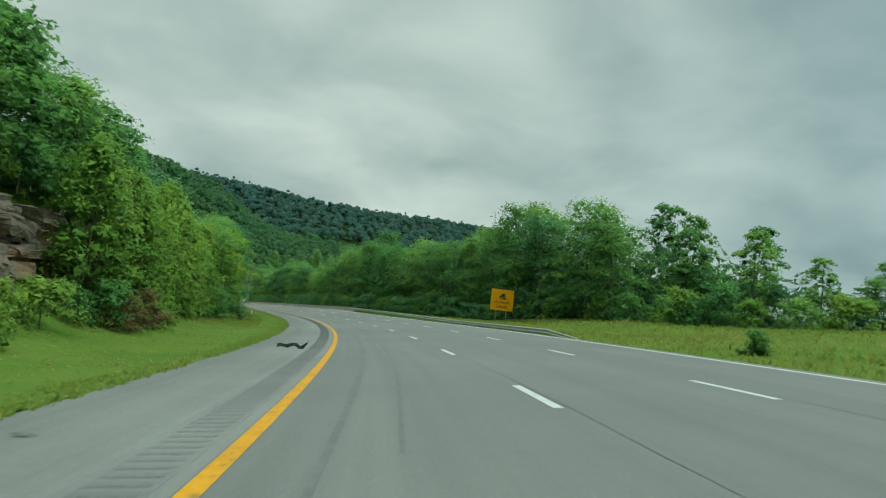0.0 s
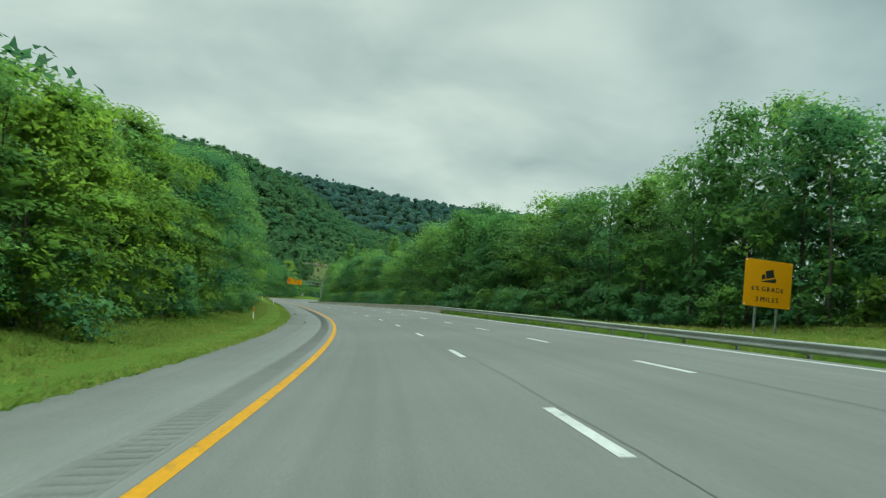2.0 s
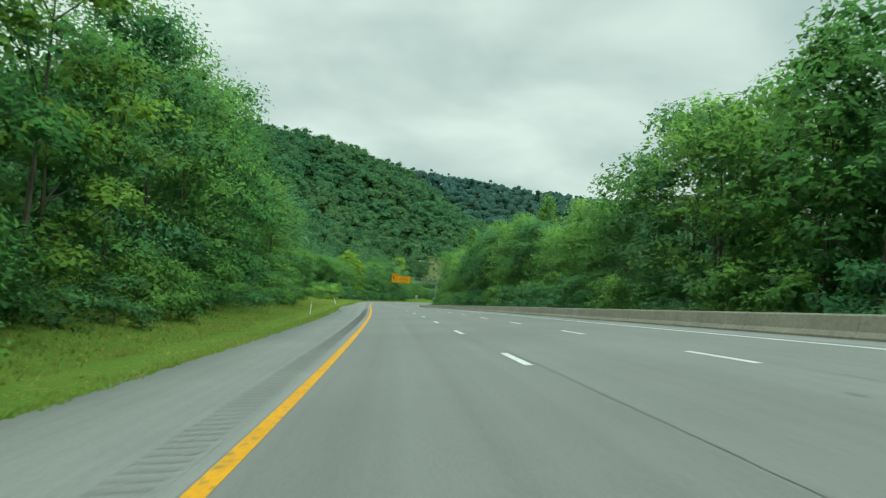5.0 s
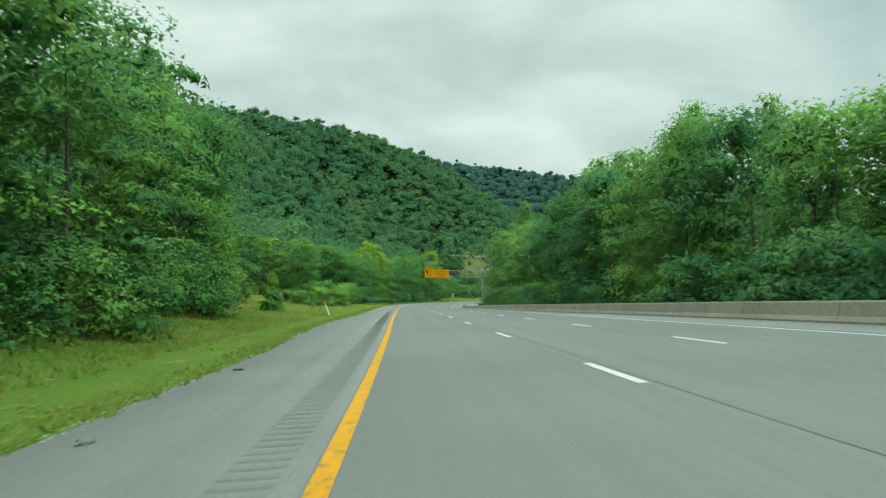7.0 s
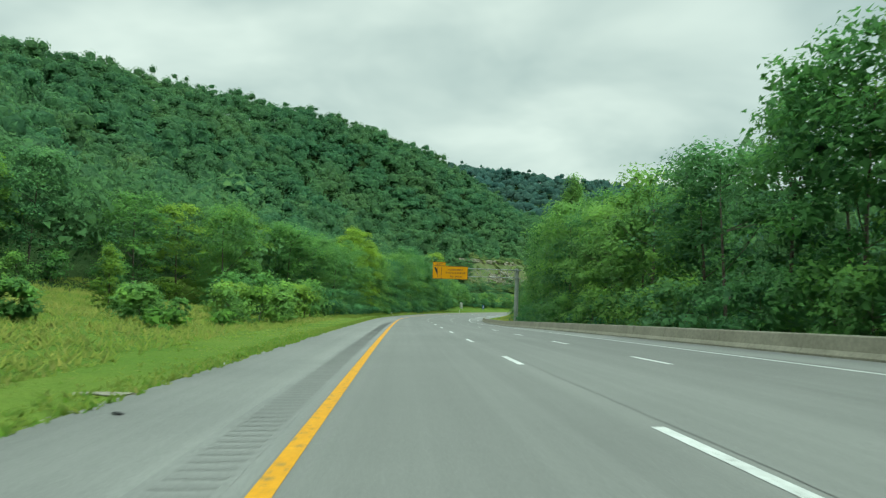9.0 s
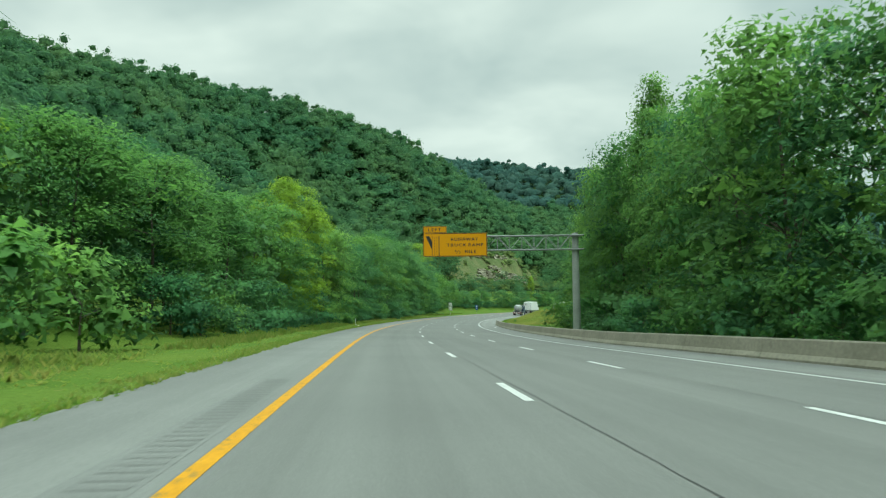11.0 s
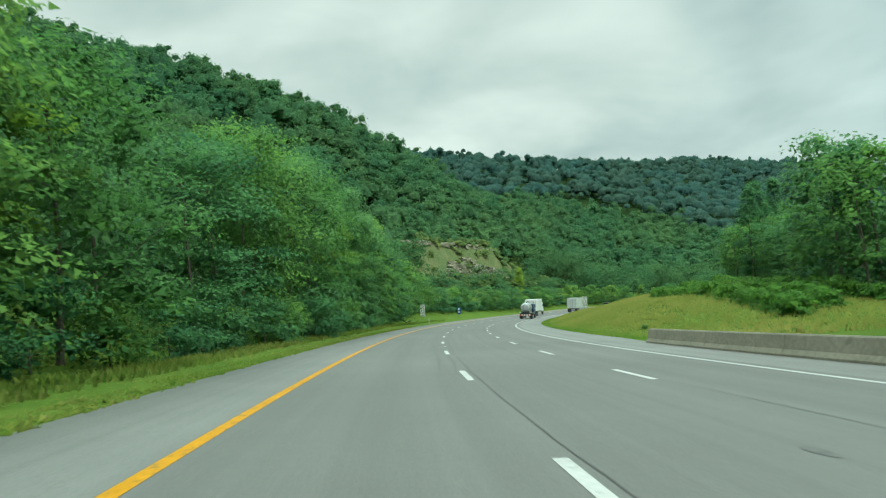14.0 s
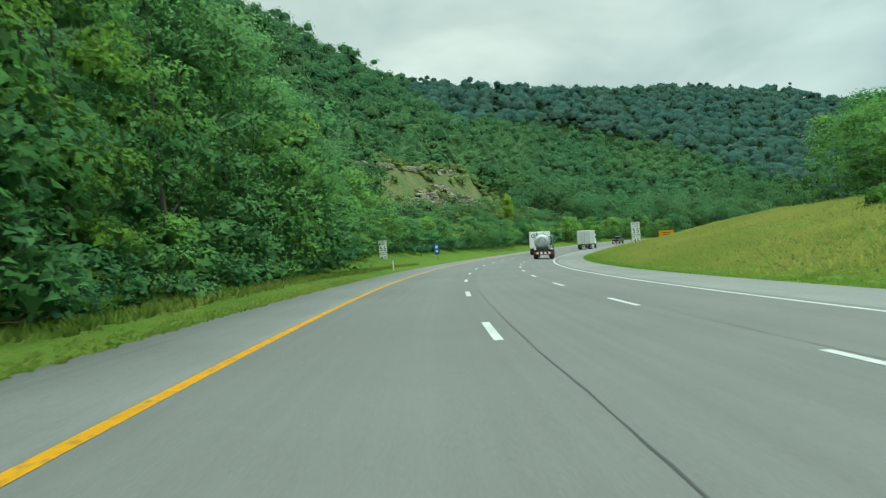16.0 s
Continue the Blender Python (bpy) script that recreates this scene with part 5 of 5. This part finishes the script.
def panel_sign(name, x, y, z, turn, w, h, mat, bars, barmat, label):
    ob = new(name)
    gz = float(ground_z(x, y)[0])
    ob.matrix_world = pose(x, y, gz, 0, 0, turn)
    b = z - gz
    bm = bmesh.new()
    plate(bm, -w / 2, w / 2, b, b + h, 0, 0.02, 0.05)
    board = part("sign_board", bm, M[mat], ob)
    for cz, bw, bh in bars:
        bm = bmesh.new()
        poly(bm, [(-bw / 2, b + cz - bh / 2), (bw / 2, b + cz - bh / 2), (bw / 2, b + cz + bh / 2), (-bw / 2, b + cz + bh / 2)], -0.006)
        part("symbol", bm, M[barmat], board)
    sign_posts(ob, (-w * 0.25, w * 0.25) if w > 1 else (0.0,), b + h - 0.1, -0.5)
    tagged(ob, label, "road sign")


overhead_sign()
grade_sign()
speed_sign(-84.9, 516.3, -8.55, -10, "white speed limit sign on two posts in mown grass")
speed_sign(-116.9, 517.0, -8.25, 2, "white speed limit sign at the edge of the trees")
panel_sign("blue_sign", -112.3, 536.0, -10.9, -6, 0.8, 1.6, "sign_blue", ((1.15, 0.4, 0.4), (0.5, 0.4, 0.3)), "sign_white", "small blue roadside sign on a single post")
panel_sign("ramp_sign", -62.0, 626.5, -12.6, -24, 3.9, 1.9, "sign_yellow", ((1.3, 2.2, 0.16), (0.75, 1.8, 0.16)), "black_paint", "wide yellow roadside sign beyond the grassy bank")


# ---------------------------------------------------------------- roadside posts and litter
def delineator(s, n, lean, top_mat, label, h=1.25, w=0.10):
    ob = new("marker_post")
    x, y, _ = road(s, n)
    ob.matrix_world = pose(x, y, float(ground_z(x, y)[0]), 0, lean, heading(s))
    bm = bmesh.new()
    box(bm, (w, 0.025, h + 0.3), (0, 0, (h - 0.3) / 2), bevel=0.006)
    part("stake", bm, M["sign_white"], ob, "white flexible stake")
    if top_mat:
        bm = bmesh.new()
        box(bm, (0.106, 0.031, 0.42), (0, 0, h - 0.2), bevel=0.008)
        part("sleeve", bm, M[top_mat], ob, "orange sleeve")
    else:
        bm = bmesh.new()
        box(bm, (w * 0.8, 0.012, 0.09), (0, -0.018, h - 0.12), bevel=0.004)
        part("reflector", bm, M["steel"], ob, "small pale reflector")
    bm = bmesh.new()
    box(bm, (0.1 + 2.0 * w, 0.08 + 1.8 * w, 0.06), (0, 0, 0.02), bevel=0.015)
    part("base", bm, M["concrete"], ob, "pale concrete pad")
    tagged(ob, label, "marker post", "roadside marker posts")


delineator(123.6, -6.0, -3, "orange_paint", "orange and white marker post in mown grass", 1.06)
delineator(252.0, -5.1, -21, "orange_paint", "leaning orange and white marker post in grass", 1.35)
delineator(382.6, -3.55, -4, None, "plain white marker post at the grass edge", 0.72, 0.035)
delineator(499.0, -3.6, 0, None, "short white marker post at the grass edge", 0.9)
delineator(196.0, -4.4, 2, None, "thin white marker post in green grass", 1.0, 0.07)


def tyre_tread():
    ob = new("tyre_tread")
    ob.matrix_world = pose(*road(35.0, -1.36, 0.055), 34, 0, heading(35) + 6) @ Matrix.Diagonal((0.52, 0.62, 0.55, 1))
    pts = [(-0.95, 0.05), (-0.75, 0.16), (-0.55, 0.13), (-0.3, 0.10), (-0.1, 0.22), (0.12, 0.30), (0.32, 0.27), (0.45, 0.10), (0.58, 0.04), (0.75, 0.14), (0.86, 0.3), (0.95, 0.42)]
    bm = bmesh.new()
    rows = []
    for i, (x, z) in enumerate(pts):
        w = 0.15 + 0.02 * math.sin(i * 2.3)
        rows.append([bm.verts.new((x + 0.03 * math.sin(i * 5 + j), y * w / 0.15 + 0.02 * math.sin(i), z + dz)) for j, (y, dz) in enumerate(((-0.15, -0.03), (-0.08, 0.005), (0, 0.0), (0.08, 0.005), (0.15, -0.03)))])
    for a, b in zip(rows[:-1], rows[1:]):
        for j in range(4):
            bm.faces.new((a[j], b[j], b[j + 1], a[j + 1]))
    bmesh.ops.solidify(bm, geom=bm.faces[:], thickness=0.025)
    part("tread_strip", bm, M["rubber"], ob, "black rubber tread")
    for k in range(3):
        bm = bmesh.new()
        tube(bm, [(0.9, -0.1 + 0.1 * k, 0.34), (0.97 + 0.03 * k, -0.12 + 0.1 * k, 0.47), (0.99, -0.12 + 0.12 * k, 0.55)], [0.02, 0.016, 0.004], 5)
        part("torn_cord", bm, M["rubber"], ob)
    tagged(ob, "torn curled black tyre tread lying on the shoulder", "tyre scrap")


def scrap(s, n, size, mat, label, seed, name="litter"):
    r = random.Random(seed)
    bm = bmesh.new()
    bmesh.ops.create_icosphere(bm, subdivisions=2, radius=1.0)
    for v in bm.verts:
        k = 0.75 + 0.5 * noise.noise(v.co * 1.7 + Vector((seed, 0, 0)))
        v.co = Vector((v.co.x * size[0] * k, v.co.y * size[1] * k, max(-0.1 * size[2], v.co.z * size[2] * k)))
    ob = new(name)
    ob.matrix_world = pose(*road(s, n, 0.01), 0, 0, r.uniform(0, 360))
    part("piece", bm, M[mat], ob)
    tagged(ob, label, name)


tyre_tread()
scrap(141.6, -2.56, (0.34, 0.07, 0.05), "rubber", "thin strip of black rubber on the shoulder", 1)
scrap(140.2, -3.36, (0.11, 0.09, 0.07), "sign_white", "crumpled white scrap at the shoulder's edge", 2)
scrap(137.4, -1.65, (0.13, 0.06, 0.03), "rubber", "small black rubber scrap on the shoulder", 3)
scrap(200.0, -2.6, (0.15, 0.09, 0.06), "groove", "small grey scrap on the shoulder", 4)
scrap(207.5, -2.73, (0.14, 0.06, 0.04), "rubber", "small black rubber scrap on the shoulder", 5)
scrap(382.0, -3.2, (0.2, 0.17, 0.12), "sign_yellow_pale", "pale rounded lump at the grass edge", 6, "stone")
scrap(114.5, -1.9, (0.13, 0.05, 0.05), "rubber", "small black rubber scrap on the shoulder", 7)
scrap(392.0, 12.2, (0.22, 0.12, 0.09), "sign_white", "pale crumpled scrap below the barrier", 8)
scrap(257.0, -3.3, (0.5, 0.15, 0.05), "concrete", "pale flat concrete scrap at the grass edge", 10, "stone")
scrap(250.2, -3.4, (0.36, 0.12, 0.05), "concrete", "pale flat concrete scrap at the grass edge", 11, "stone")
scrap(255.0, -2.4, (0.12, 0.05, 0.03), "rubber", "small black rubber scrap on the shoulder", 12)
scrap(368.2, 3.72, (0.11, 0.03, 0.012), "grey_panel", "flat pale scrap on the lane", 13)
scrap(416.9, 3.72, (0.11, 0.03, 0.012), "grey_panel", "flat pale scrap on the lane", 14)
scrap(17.0, -2.2, (0.2, 0.06, 0.04), "groove", "small dark scrap on the shoulder", 9)


# ---------------------------------------------------------------- vehicles
def wheel(parent, x, y, r, w):
    bm = bmesh.new()
    tube(bm, [(x - w / 2, y, r), (x - w / 2 + 0.03, y, r), (x + w / 2 - 0.03, y, r), (x + w / 2, y, r)], [r * 0.9, r, r, r * 0.9], 20)
    wh = part("wheel", bm, M["rubber"], parent, "black tyre")
    bm = bmesh.new()
    tube(bm, [(x - w / 2 - 0.006, y, r), (x + w / 2 + 0.006, y, r)], [r * 0.55, r * 0.55], 14)
    part("rim", bm, M["chrome"], wh, "steel rim")


def at_road(name, s, n):
    ob = new(name)
    x, y, z = road(s, n)
    e = float(np.interp(s, _s, _e))
    ob.matrix_world = pose(x, y, z + 0.005, 0, -math.degrees(e), heading(s))
    return ob


def box_truck(s, n, length, cab, label, roundel=True, skin="white_panel"):
    """Its rear end stands at s; y runs ahead."""
    ob = at_road("box_truck", s, n)
    solid("cargo_box", ob, (2.55, length, 2.75), (0, length / 2, 2.5), skin, 0.04, "panelled cargo box")
    for x in (-0.62, 0.62):
        solid("post", ob, (0.07, 0.09, 2.75), (x * 2.0, -0.03, 2.5), "steel", 0.01, "steel corner post")
        d = solid("rear_door", ob, (1.19, 0.05, 2.5), (x, -0.02, 2.46), skin, 0.012, "panelled rear door")
        bm = bmesh.new()
        tube(bm, [(x * 0.5, -0.07, 1.3), (x * 0.5, -0.07, 3.6)], [0.022, 0.022], 6)
        part("lock_bar", bm, M["steel"], d, "steel lock bar")
    if roundel:
        bm = bmesh.new()
        tube(bm, [(-0.62, -0.052, 3.15), (-0.62, -0.046, 3.15)], [0.3, 0.3], 20)
        r = part("round_mark", bm, M["black_paint"], ob, "dark round mark")
        bm = bmesh.new()
        tube(bm, [(-0.62, -0.056, 3.15), (-0.62, -0.05, 3.15)], [0.2, 0.2], 20)
        part("mark_centre", bm, M["white_panel"], r, "white centre")
    solid("frame", ob, (0.95, length + 2.2, 0.25), (0, length / 2 + 1.0, 0.95), "dark_paint", 0.02, "dark steel chassis")
    solid("bumper", ob, (2.3, 0.12, 0.16), (0, 0.05, 0.55), "dark_paint", 0.02)
    for x in (-1.0, 1.0):
        solid("tail_light", ob, (0.34, 0.06, 0.12), (x, -0.02, 0.92), "red_lens", 0.015, "red tail light")
        solid("mud_flap", ob, (0.6, 0.03, 0.6), (x * 0.98, 0.75, 0.5), "rubber", 0.005, "black mud flap")
        for y in (1.5, 2.75, length + 2.0):
            wheel(ob, x * 1.02, y, 0.5, 0.5 if y < length else 0.32)
    c = solid("cab", ob, (2.4, 2.1, 2.1), (0, length + 1.5, 1.95), cab, 0.18, "painted driver's cab", 0.93)
    solid("windscreen", c, (2.0, 0.05, 0.8), (0, length + 2.53, 2.35), "window_glass", 0.02)
    for x in (-1, 1):
        solid("side_window", c, (0.05, 0.9, 0.7), (x * 1.155, length + 1.7, 2.35), "window_glass", 0.02)
        solid("mirror", c, (0.12, 0.16, 0.5), (x * 1.42, length + 2.3, 2.2), "dark_paint", 0.03)
    solid("hood", ob, (2.1, 1.0, 0.95), (0, length + 2.9, 1.25), cab, 0.15)
    return tagged(ob, label, "truck", "trucks on the road")


def flatbed_truck(s, n):
    ob = at_road("flatbed_truck", s, n)
    solid("frame", ob, (1.0, 7.6, 0.3), (0, 3.8, 0.85), "dark_paint", 0.03, "dark steel chassis")
    solid("deck", ob, (2.5, 4.6, 0.18), (0, 2.3, 1.12), "dark_paint", 0.03, "dark flat deck")
    solid("rear_beam", ob, (2.45, 0.14, 0.34), (0, -0.02, 0.76), "red_paint", 0.03, "red rear beam")
    for x in (-1.08, -0.5, 0.5, 1.08):
        solid("tail_light", ob, (0.2, 0.06, 0.14), (x, -0.1, 0.76), "red_lens", 0.02, "red tail light")
    for x in (-1.05, 1.05):
        solid("work_lamp", ob, (0.24, 0.12, 0.2), (x, 0.0, 1.3), "sign_white", 0.03, "white lamp")
    bm = bmesh.new()
    tube(bm, [(-0.15, y, 2.2) for y in (0.30, 0.36, 0.5, 0.75, 3.9, 4.15, 4.3)], [0.30, 0.55, 0.80, 0.98, 0.98, 0.8, 0.4], 24)
    tank = part("tank", bm, M["pale_metal"], ob, "pale dull metal tank with a domed end")
    for y in (0.9, 2.4, 3.8):
        bm = bmesh.new()
        tube(bm, [(-0.15, y, 2.2), (-0.15, y + 0.08, 2.2)], [1.0, 1.0], 24)
        part("band", bm, M["dark_paint"], tank, "dark strap")
    bm = bmesh.new()
    for k in range(20):
        a, b = 2 * math.pi * k / 20, 2 * math.pi * (k + 1) / 20
        tube(bm, [(-0.15 + 0.42 * math.cos(q), 0.34, 2.35 + 0.42 * math.sin(q)) for q in (a, b)], [0.035, 0.035], 5)
    part("hatch_ring", bm, M["dark_paint"], tank, "dark hatch ring")
    for x in (-0.85, 0.65):
        solid("saddle", ob, (0.14, 3.2, 0.4), (x, 2.4, 1.4), "dark_paint", 0.02)
    for x in (-0.75, -0.25, 0.25, 0.75):
        solid("white_stripe", ob, (0.26, 0.03, 0.26), (x, -0.1, 0.78), "sign_white", 0.004, "white reflective strip")
    solid("tool_box", ob, (0.5, 0.5, 0.5), (0.85, 0.3, 1.46), "steel", 0.04, "steel tool box")
    c = solid("cab", ob, (2.3, 1.9, 2.1), (0, 5.7, 1.85), "blue_paint", 0.18, "blue sleeper cab", 0.94)
    solid("rear_window", c, (1.2, 0.05, 0.5), (0, 4.74, 2.35), "window_glass", 0.02)
    for x in (-1, 1):
        bm = bmesh.new()
        tube(bm, [(x * 1.0, 4.62, 0.9), (x * 1.0, 4.62, 3.4)], [0.075, 0.075], 10)
        part("exhaust_stack", bm, M["chrome"], ob, "chrome exhaust stack")
        solid("side_window", c, (0.05, 0.8, 0.6), (x * 1.165, 5.9, 2.45), "window_glass", 0.02)
        for y in (0.9, 2.2, 7.0):
            wheel(ob, x * 1.0, y, 0.5, 0.5 if y < 5 else 0.32)
        solid("mud_flap", ob, (0.6, 0.03, 0.6), (x * 0.98, 0.2, 0.5), "rubber", 0.005, "black mud flap")
    solid("hood", ob, (1.9, 1.5, 1.1), (0, 7.2, 1.35), "blue_paint", 0.2)
    tagged(ob, "blue flatbed truck carrying a pale metal tank", "truck", "trucks on the road")


def pickup(s, n, mat, label):
    ob = at_road("pickup_truck", s, n)
    solid("body", ob, (1.95, 5.5, 0.75), (0, 2.75, 0.85), mat, 0.14)
    solid("tailgate", ob, (1.6, 0.06, 0.5), (0, -0.01, 0.95), mat, 0.02)
    c = solid("cab", ob, (1.75, 2.3, 0.75), (0, 3.0, 1.52), mat, 0.2, "rounded cab", 0.84)
    solid("rear_window", c, (1.3, 0.04, 0.42), (0, 1.93, 1.55), "window_glass", 0.02)
    solid("bumper", ob, (1.85, 0.14, 0.2), (0, -0.04, 0.55), "chrome", 0.03, "chrome bumper")
    for x in (-0.85, 0.85):
        solid("tail_light", ob, (0.16, 0.06, 0.36), (x, -0.02, 0.95), "red_lens", 0.02, "red tail light")
        solid("side_window", c, (0.05, 1.5, 0.4), (x * 0.95, 3.0, 1.55), "window_glass", 0.02)
        for y in (1.2, 4.6):
            wheel(ob, x, y, 0.38, 0.26)
    tagged(ob, label, "pickup truck", "cars on the road")


box_truck(562.0, 5.4, 8.5, "white_panel", "white box truck with a round mark on its doors")
flatbed_truck(532.0, 9.0)
box_truck(595.0, 9.2, 7.5, "white_panel", "pale grey box truck on the bend", False, "grey_panel")
pickup(634.0, 8.8, "dark_paint", "dark pickup truck on the bend")


# ---------------------------------------------------------------- rock cut
def rock_face(name, s0, s1, pitch, n0, slope, base, tops, label, stretch=1.0, mat="rock"):
    """A stepped rock face along the road: courses of uneven blocks that step back as they rise."""
    ob = new(name)
    c = Vector(road((s0 + s1) / 2, n0))
    ob.location = c
    rr = random.Random(int(s0))
    s = s0
    while s < s1:
        hmax = float(np.interp(s, np.linspace(s0, s1, len(tops)), tops)) * rr.uniform(0.8, 1.1)
        z0, layer = base, 0
        while z0 < base + hmax:
            hh = stretch * (0.22 + 0.75 * rr.random() ** 1.6)
            wide = pitch * rr.uniform(0.75, 1.7)
            bm = bmesh.new()
            box(bm, (1.9 * stretch, wide, hh), (0, 0, 0))
            bmesh.ops.subdivide_edges(bm, edges=bm.edges[:], cuts=3, use_grid_fill=True)
            ox, oy = rr.uniform(0, 50), rr.uniform(0, 50)
            for v in bm.verts:
                q = v.co / stretch + Vector((ox, oy, layer * 3.1))
                d = Vector((noise.noise(q * 0.8), noise.noise(q * 0.8 + Vector((9, 0, 0))), noise.noise(q * 1.2 + Vector((0, 9, 0))) * 0.45))
                d += 0.45 * Vector((noise.noise(q * 2.6), noise.noise(q * 2.6 + Vector((4, 0, 0))), noise.noise(q * 2.6 + Vector((0, 7, 0))) * 0.4))
                v.co += d * 0.46 * stretch
            n = n0 - slope * (z0 - base + hh / 2) + 0.55 * stretch * rr.uniform(-1, 1)
            x, y, z = road(s + rr.uniform(-0.5, 0.5) * pitch, n)
            o = part("rock_block", bm, M[mat], ob)
            o.matrix_basis = Matrix.Translation(-c) @ pose(x, y, z + z0 + hh / 2, rr.uniform(-5, 5), rr.uniform(-4, 10), heading(s) + rr.uniform(-9, 9))
            z0 += hh * 0.8
            layer += 1
        s += pitch
    tagged(ob, label, "rock face", kind="structure")


rock_face("rock_cut", 18, 76, 3.0, -12.6, 0.42, -0.4, (4.2, 4.8, 5.2, 4.4, 2.6), "layered grey-brown rock face half hidden by shrubs")
rock_face("hill_ledge", 618, 652, 4.2, -37.6, 0.5, 12.4, (2.5, 5, 6, 6.5, 4.5, 2), "pale tan rock strata low on the wooded hillside", 1.5, "rock_tan")
rock_face("hill_bench", 612, 662, 7.5, -45.6, 0.5, 23.4, (1.0, 1.2, 1.2, 1.3, 1.2, 1.0), "thin tan rock bench on the wooded hillside", 1.3, "rock_tan")


def ledge_bank():
    ss, nn = np.arange(600, 680, 2.5), -np.arange(33.0, 57.0, 1.6)
    S, K = np.meshgrid(ss, nn, indexing="ij")
    P = road(S.ravel(), K.ravel())
    P[:, 2] = ledge_z(P[:, 0], P[:, 1])
    m = len(nn)
    a = (np.arange(len(ss) - 1)[:, None] * m + np.arange(m - 1)).ravel()
    ob = new("ledge_bank", mesh("ledge_bank", P, np.stack([a, a + m, a + m + 1, a + 1], 1), (M["scrub_earth"],), smooth=True))
    tagged(ob, "olive and tan scrubby earth bank below a rock bench", "bank", kind="structure")


ledge_bank()


# ---------------------------------------------------------------- grass
def grass_blades(name, s0, s1, n0, n1, count, height, straw, seed, label, lean=0.35, even=1.0):
    """Tufts of blades, three to a tuft, too many to count."""
    r = np.random.default_rng(seed)
    s = r.uniform(s0, s1, count)
    n = n0 + (n1 - n0) * r.uniform(0, 1, count)
    if n0 < 0:
        n = n + (paved_left(s) + 3.1) * np.clip(1 + (n + 3.1) / 4, 0, 1)
    P = road(s, n)
    z = ground_z(P[:, 0], P[:, 1])
    w = np.clip(np.abs(n - (paved_left(s) if n0 < 0 else paved_right(s))) / 2.0, 0, 1)
    z = P[:, 2] * (1 - w) + (z + verge_swell(P)) * w + 0.02
    V, A = [], []
    for k in range(3):
        a = r.uniform(0, 6.283, count)
        h = height * r.uniform(0.5, 1.3, count)
        dx, dy = np.cos(a), np.sin(a)
        wd = 0.035 + 0.05 * height
        base = np.stack([P[:, 0] + 0.06 * dx, P[:, 1] + 0.06 * dy, z - 0.03], 1)
        side = np.stack([-dy * wd, dx * wd, np.zeros(count)], 1)
        tip = base + np.stack([dx * h * lean, dy * h * lean, h], 1)
        V.append(np.stack([base - side, base + side, tip], 1))
        patch = np.array([noise.noise((p[0] * 0.12, p[1] * 0.12, 4)) for p in P])
        A.append(np.repeat(np.clip(straw + 0.35 * patch + even * r.normal(0, 0.16, count), 0, 1), 3))
    v = np.concatenate(V).reshape(-1, 3)
    up = np.tile(np.array([[0.0, 0.0, 1.0]]), (len(v), 1)) + np.repeat(even * r.normal(0, 0.25, (len(v) // 3, 3)), 3, axis=0)
    ob = new(name, mesh(name, v, np.arange(len(v)).reshape(-1, 3), (M["grass_blade"],), attr=np.concatenate(A), bough=up))
    tagged(ob, label, "grass", kind="stuff")


grass_blades("rough_grass", 60, 262, -5.6, -11.5, 15000, 0.15, 0.38, 39, "rough green grass below the trees", 0.8)
grass_blades("mown_grass", 4, 480, -3.15, -12.0, 22000, 0.07, 0.40, 31, "mown green grass along the shoulder", 2.0)
grass_blades("fringe_grass", 330, 520, -4.8, -7.2, 8000, 0.22, 0.32, 38, "tall green grass at the foot of the trees", 0.5)
grass_blades("edge_grass", 4, 480, -3.0, -3.9, 12000, 0.09, 0.30, 36, "ragged grass hanging over the shoulder's edge", 0.9)
grass_blades("meadow_grass", 238, 326, -6.0, -32.0, 16000, 0.26, 0.46, 32, "rough meadow grass with straw-coloured patches", 1.2)
grass_blades("rail_grass", 58, 142, 12.9, 15.6, 7000, 0.36, 0.06, 41, "tall dark green grass and weeds under the guard rail", 0.5, 0.6)
grass_blades("roadside_grass", 14, 150, 13.0, 41.0, 20000, 0.22, 0.48, 33, "rough straw-tinted grass beyond the guard rail", 0.6)
grass_blades("bank_grass", 415, 575, 16.5, 34.0, 28000, 0.26, 0.64, 34, "tall straw-coloured grass on the bank", 0.7, 0.35)
grass_blades("low_bank_grass", 415, 575, 15.2, 19.0, 9000, 0.20, 0.46, 37, "green and straw-coloured grass low on the bank", 0.8, 0.35)
grass_blades("bank_foot_grass", 415, 545, 14.0, 15.8, 5000, 0.12, 0.10, 35, "short green grass at the foot of the bank", 0.8, 0.4)


def edge_gravel():
    """Pale stones and crumbs along the ragged edge of the shoulder, too many to count."""
    r = np.random.default_rng(40)
    k = 2200
    s = np.concatenate([r.uniform(20, 330, k // 2), r.choice((205, 214, 222, 231, 238, 246), k // 2) + r.normal(0, 2.6, k // 2)])
    n = paved_left(s) + r.normal(-0.02, 0.09, k)
    P = road(s, n, 0.004)
    unit = np.array([(1, 0, 0), (0, 1, 0), (-1, 0, 0), (0, -1, 0), (0, 0, 0.8)], float)
    size = r.uniform(0.008, 0.030, k)[:, None, None]
    v = unit[None] * size * r.uniform(0.6, 1.4, (k, 5, 1)) + P[:, None, :]
    f = np.array([(0, 1, 4), (1, 2, 4), (2, 3, 4), (3, 0, 4)])
    me = mesh("edge_gravel", v.reshape(-1, 3), (np.arange(k)[:, None, None] * 5 + f[None]).reshape(-1, 3), (M["pale_stone"],))
    tagged(new("edge_gravel", me), "pale gravel along the shoulder's broken edge", "gravel", kind="stuff")


edge_gravel()
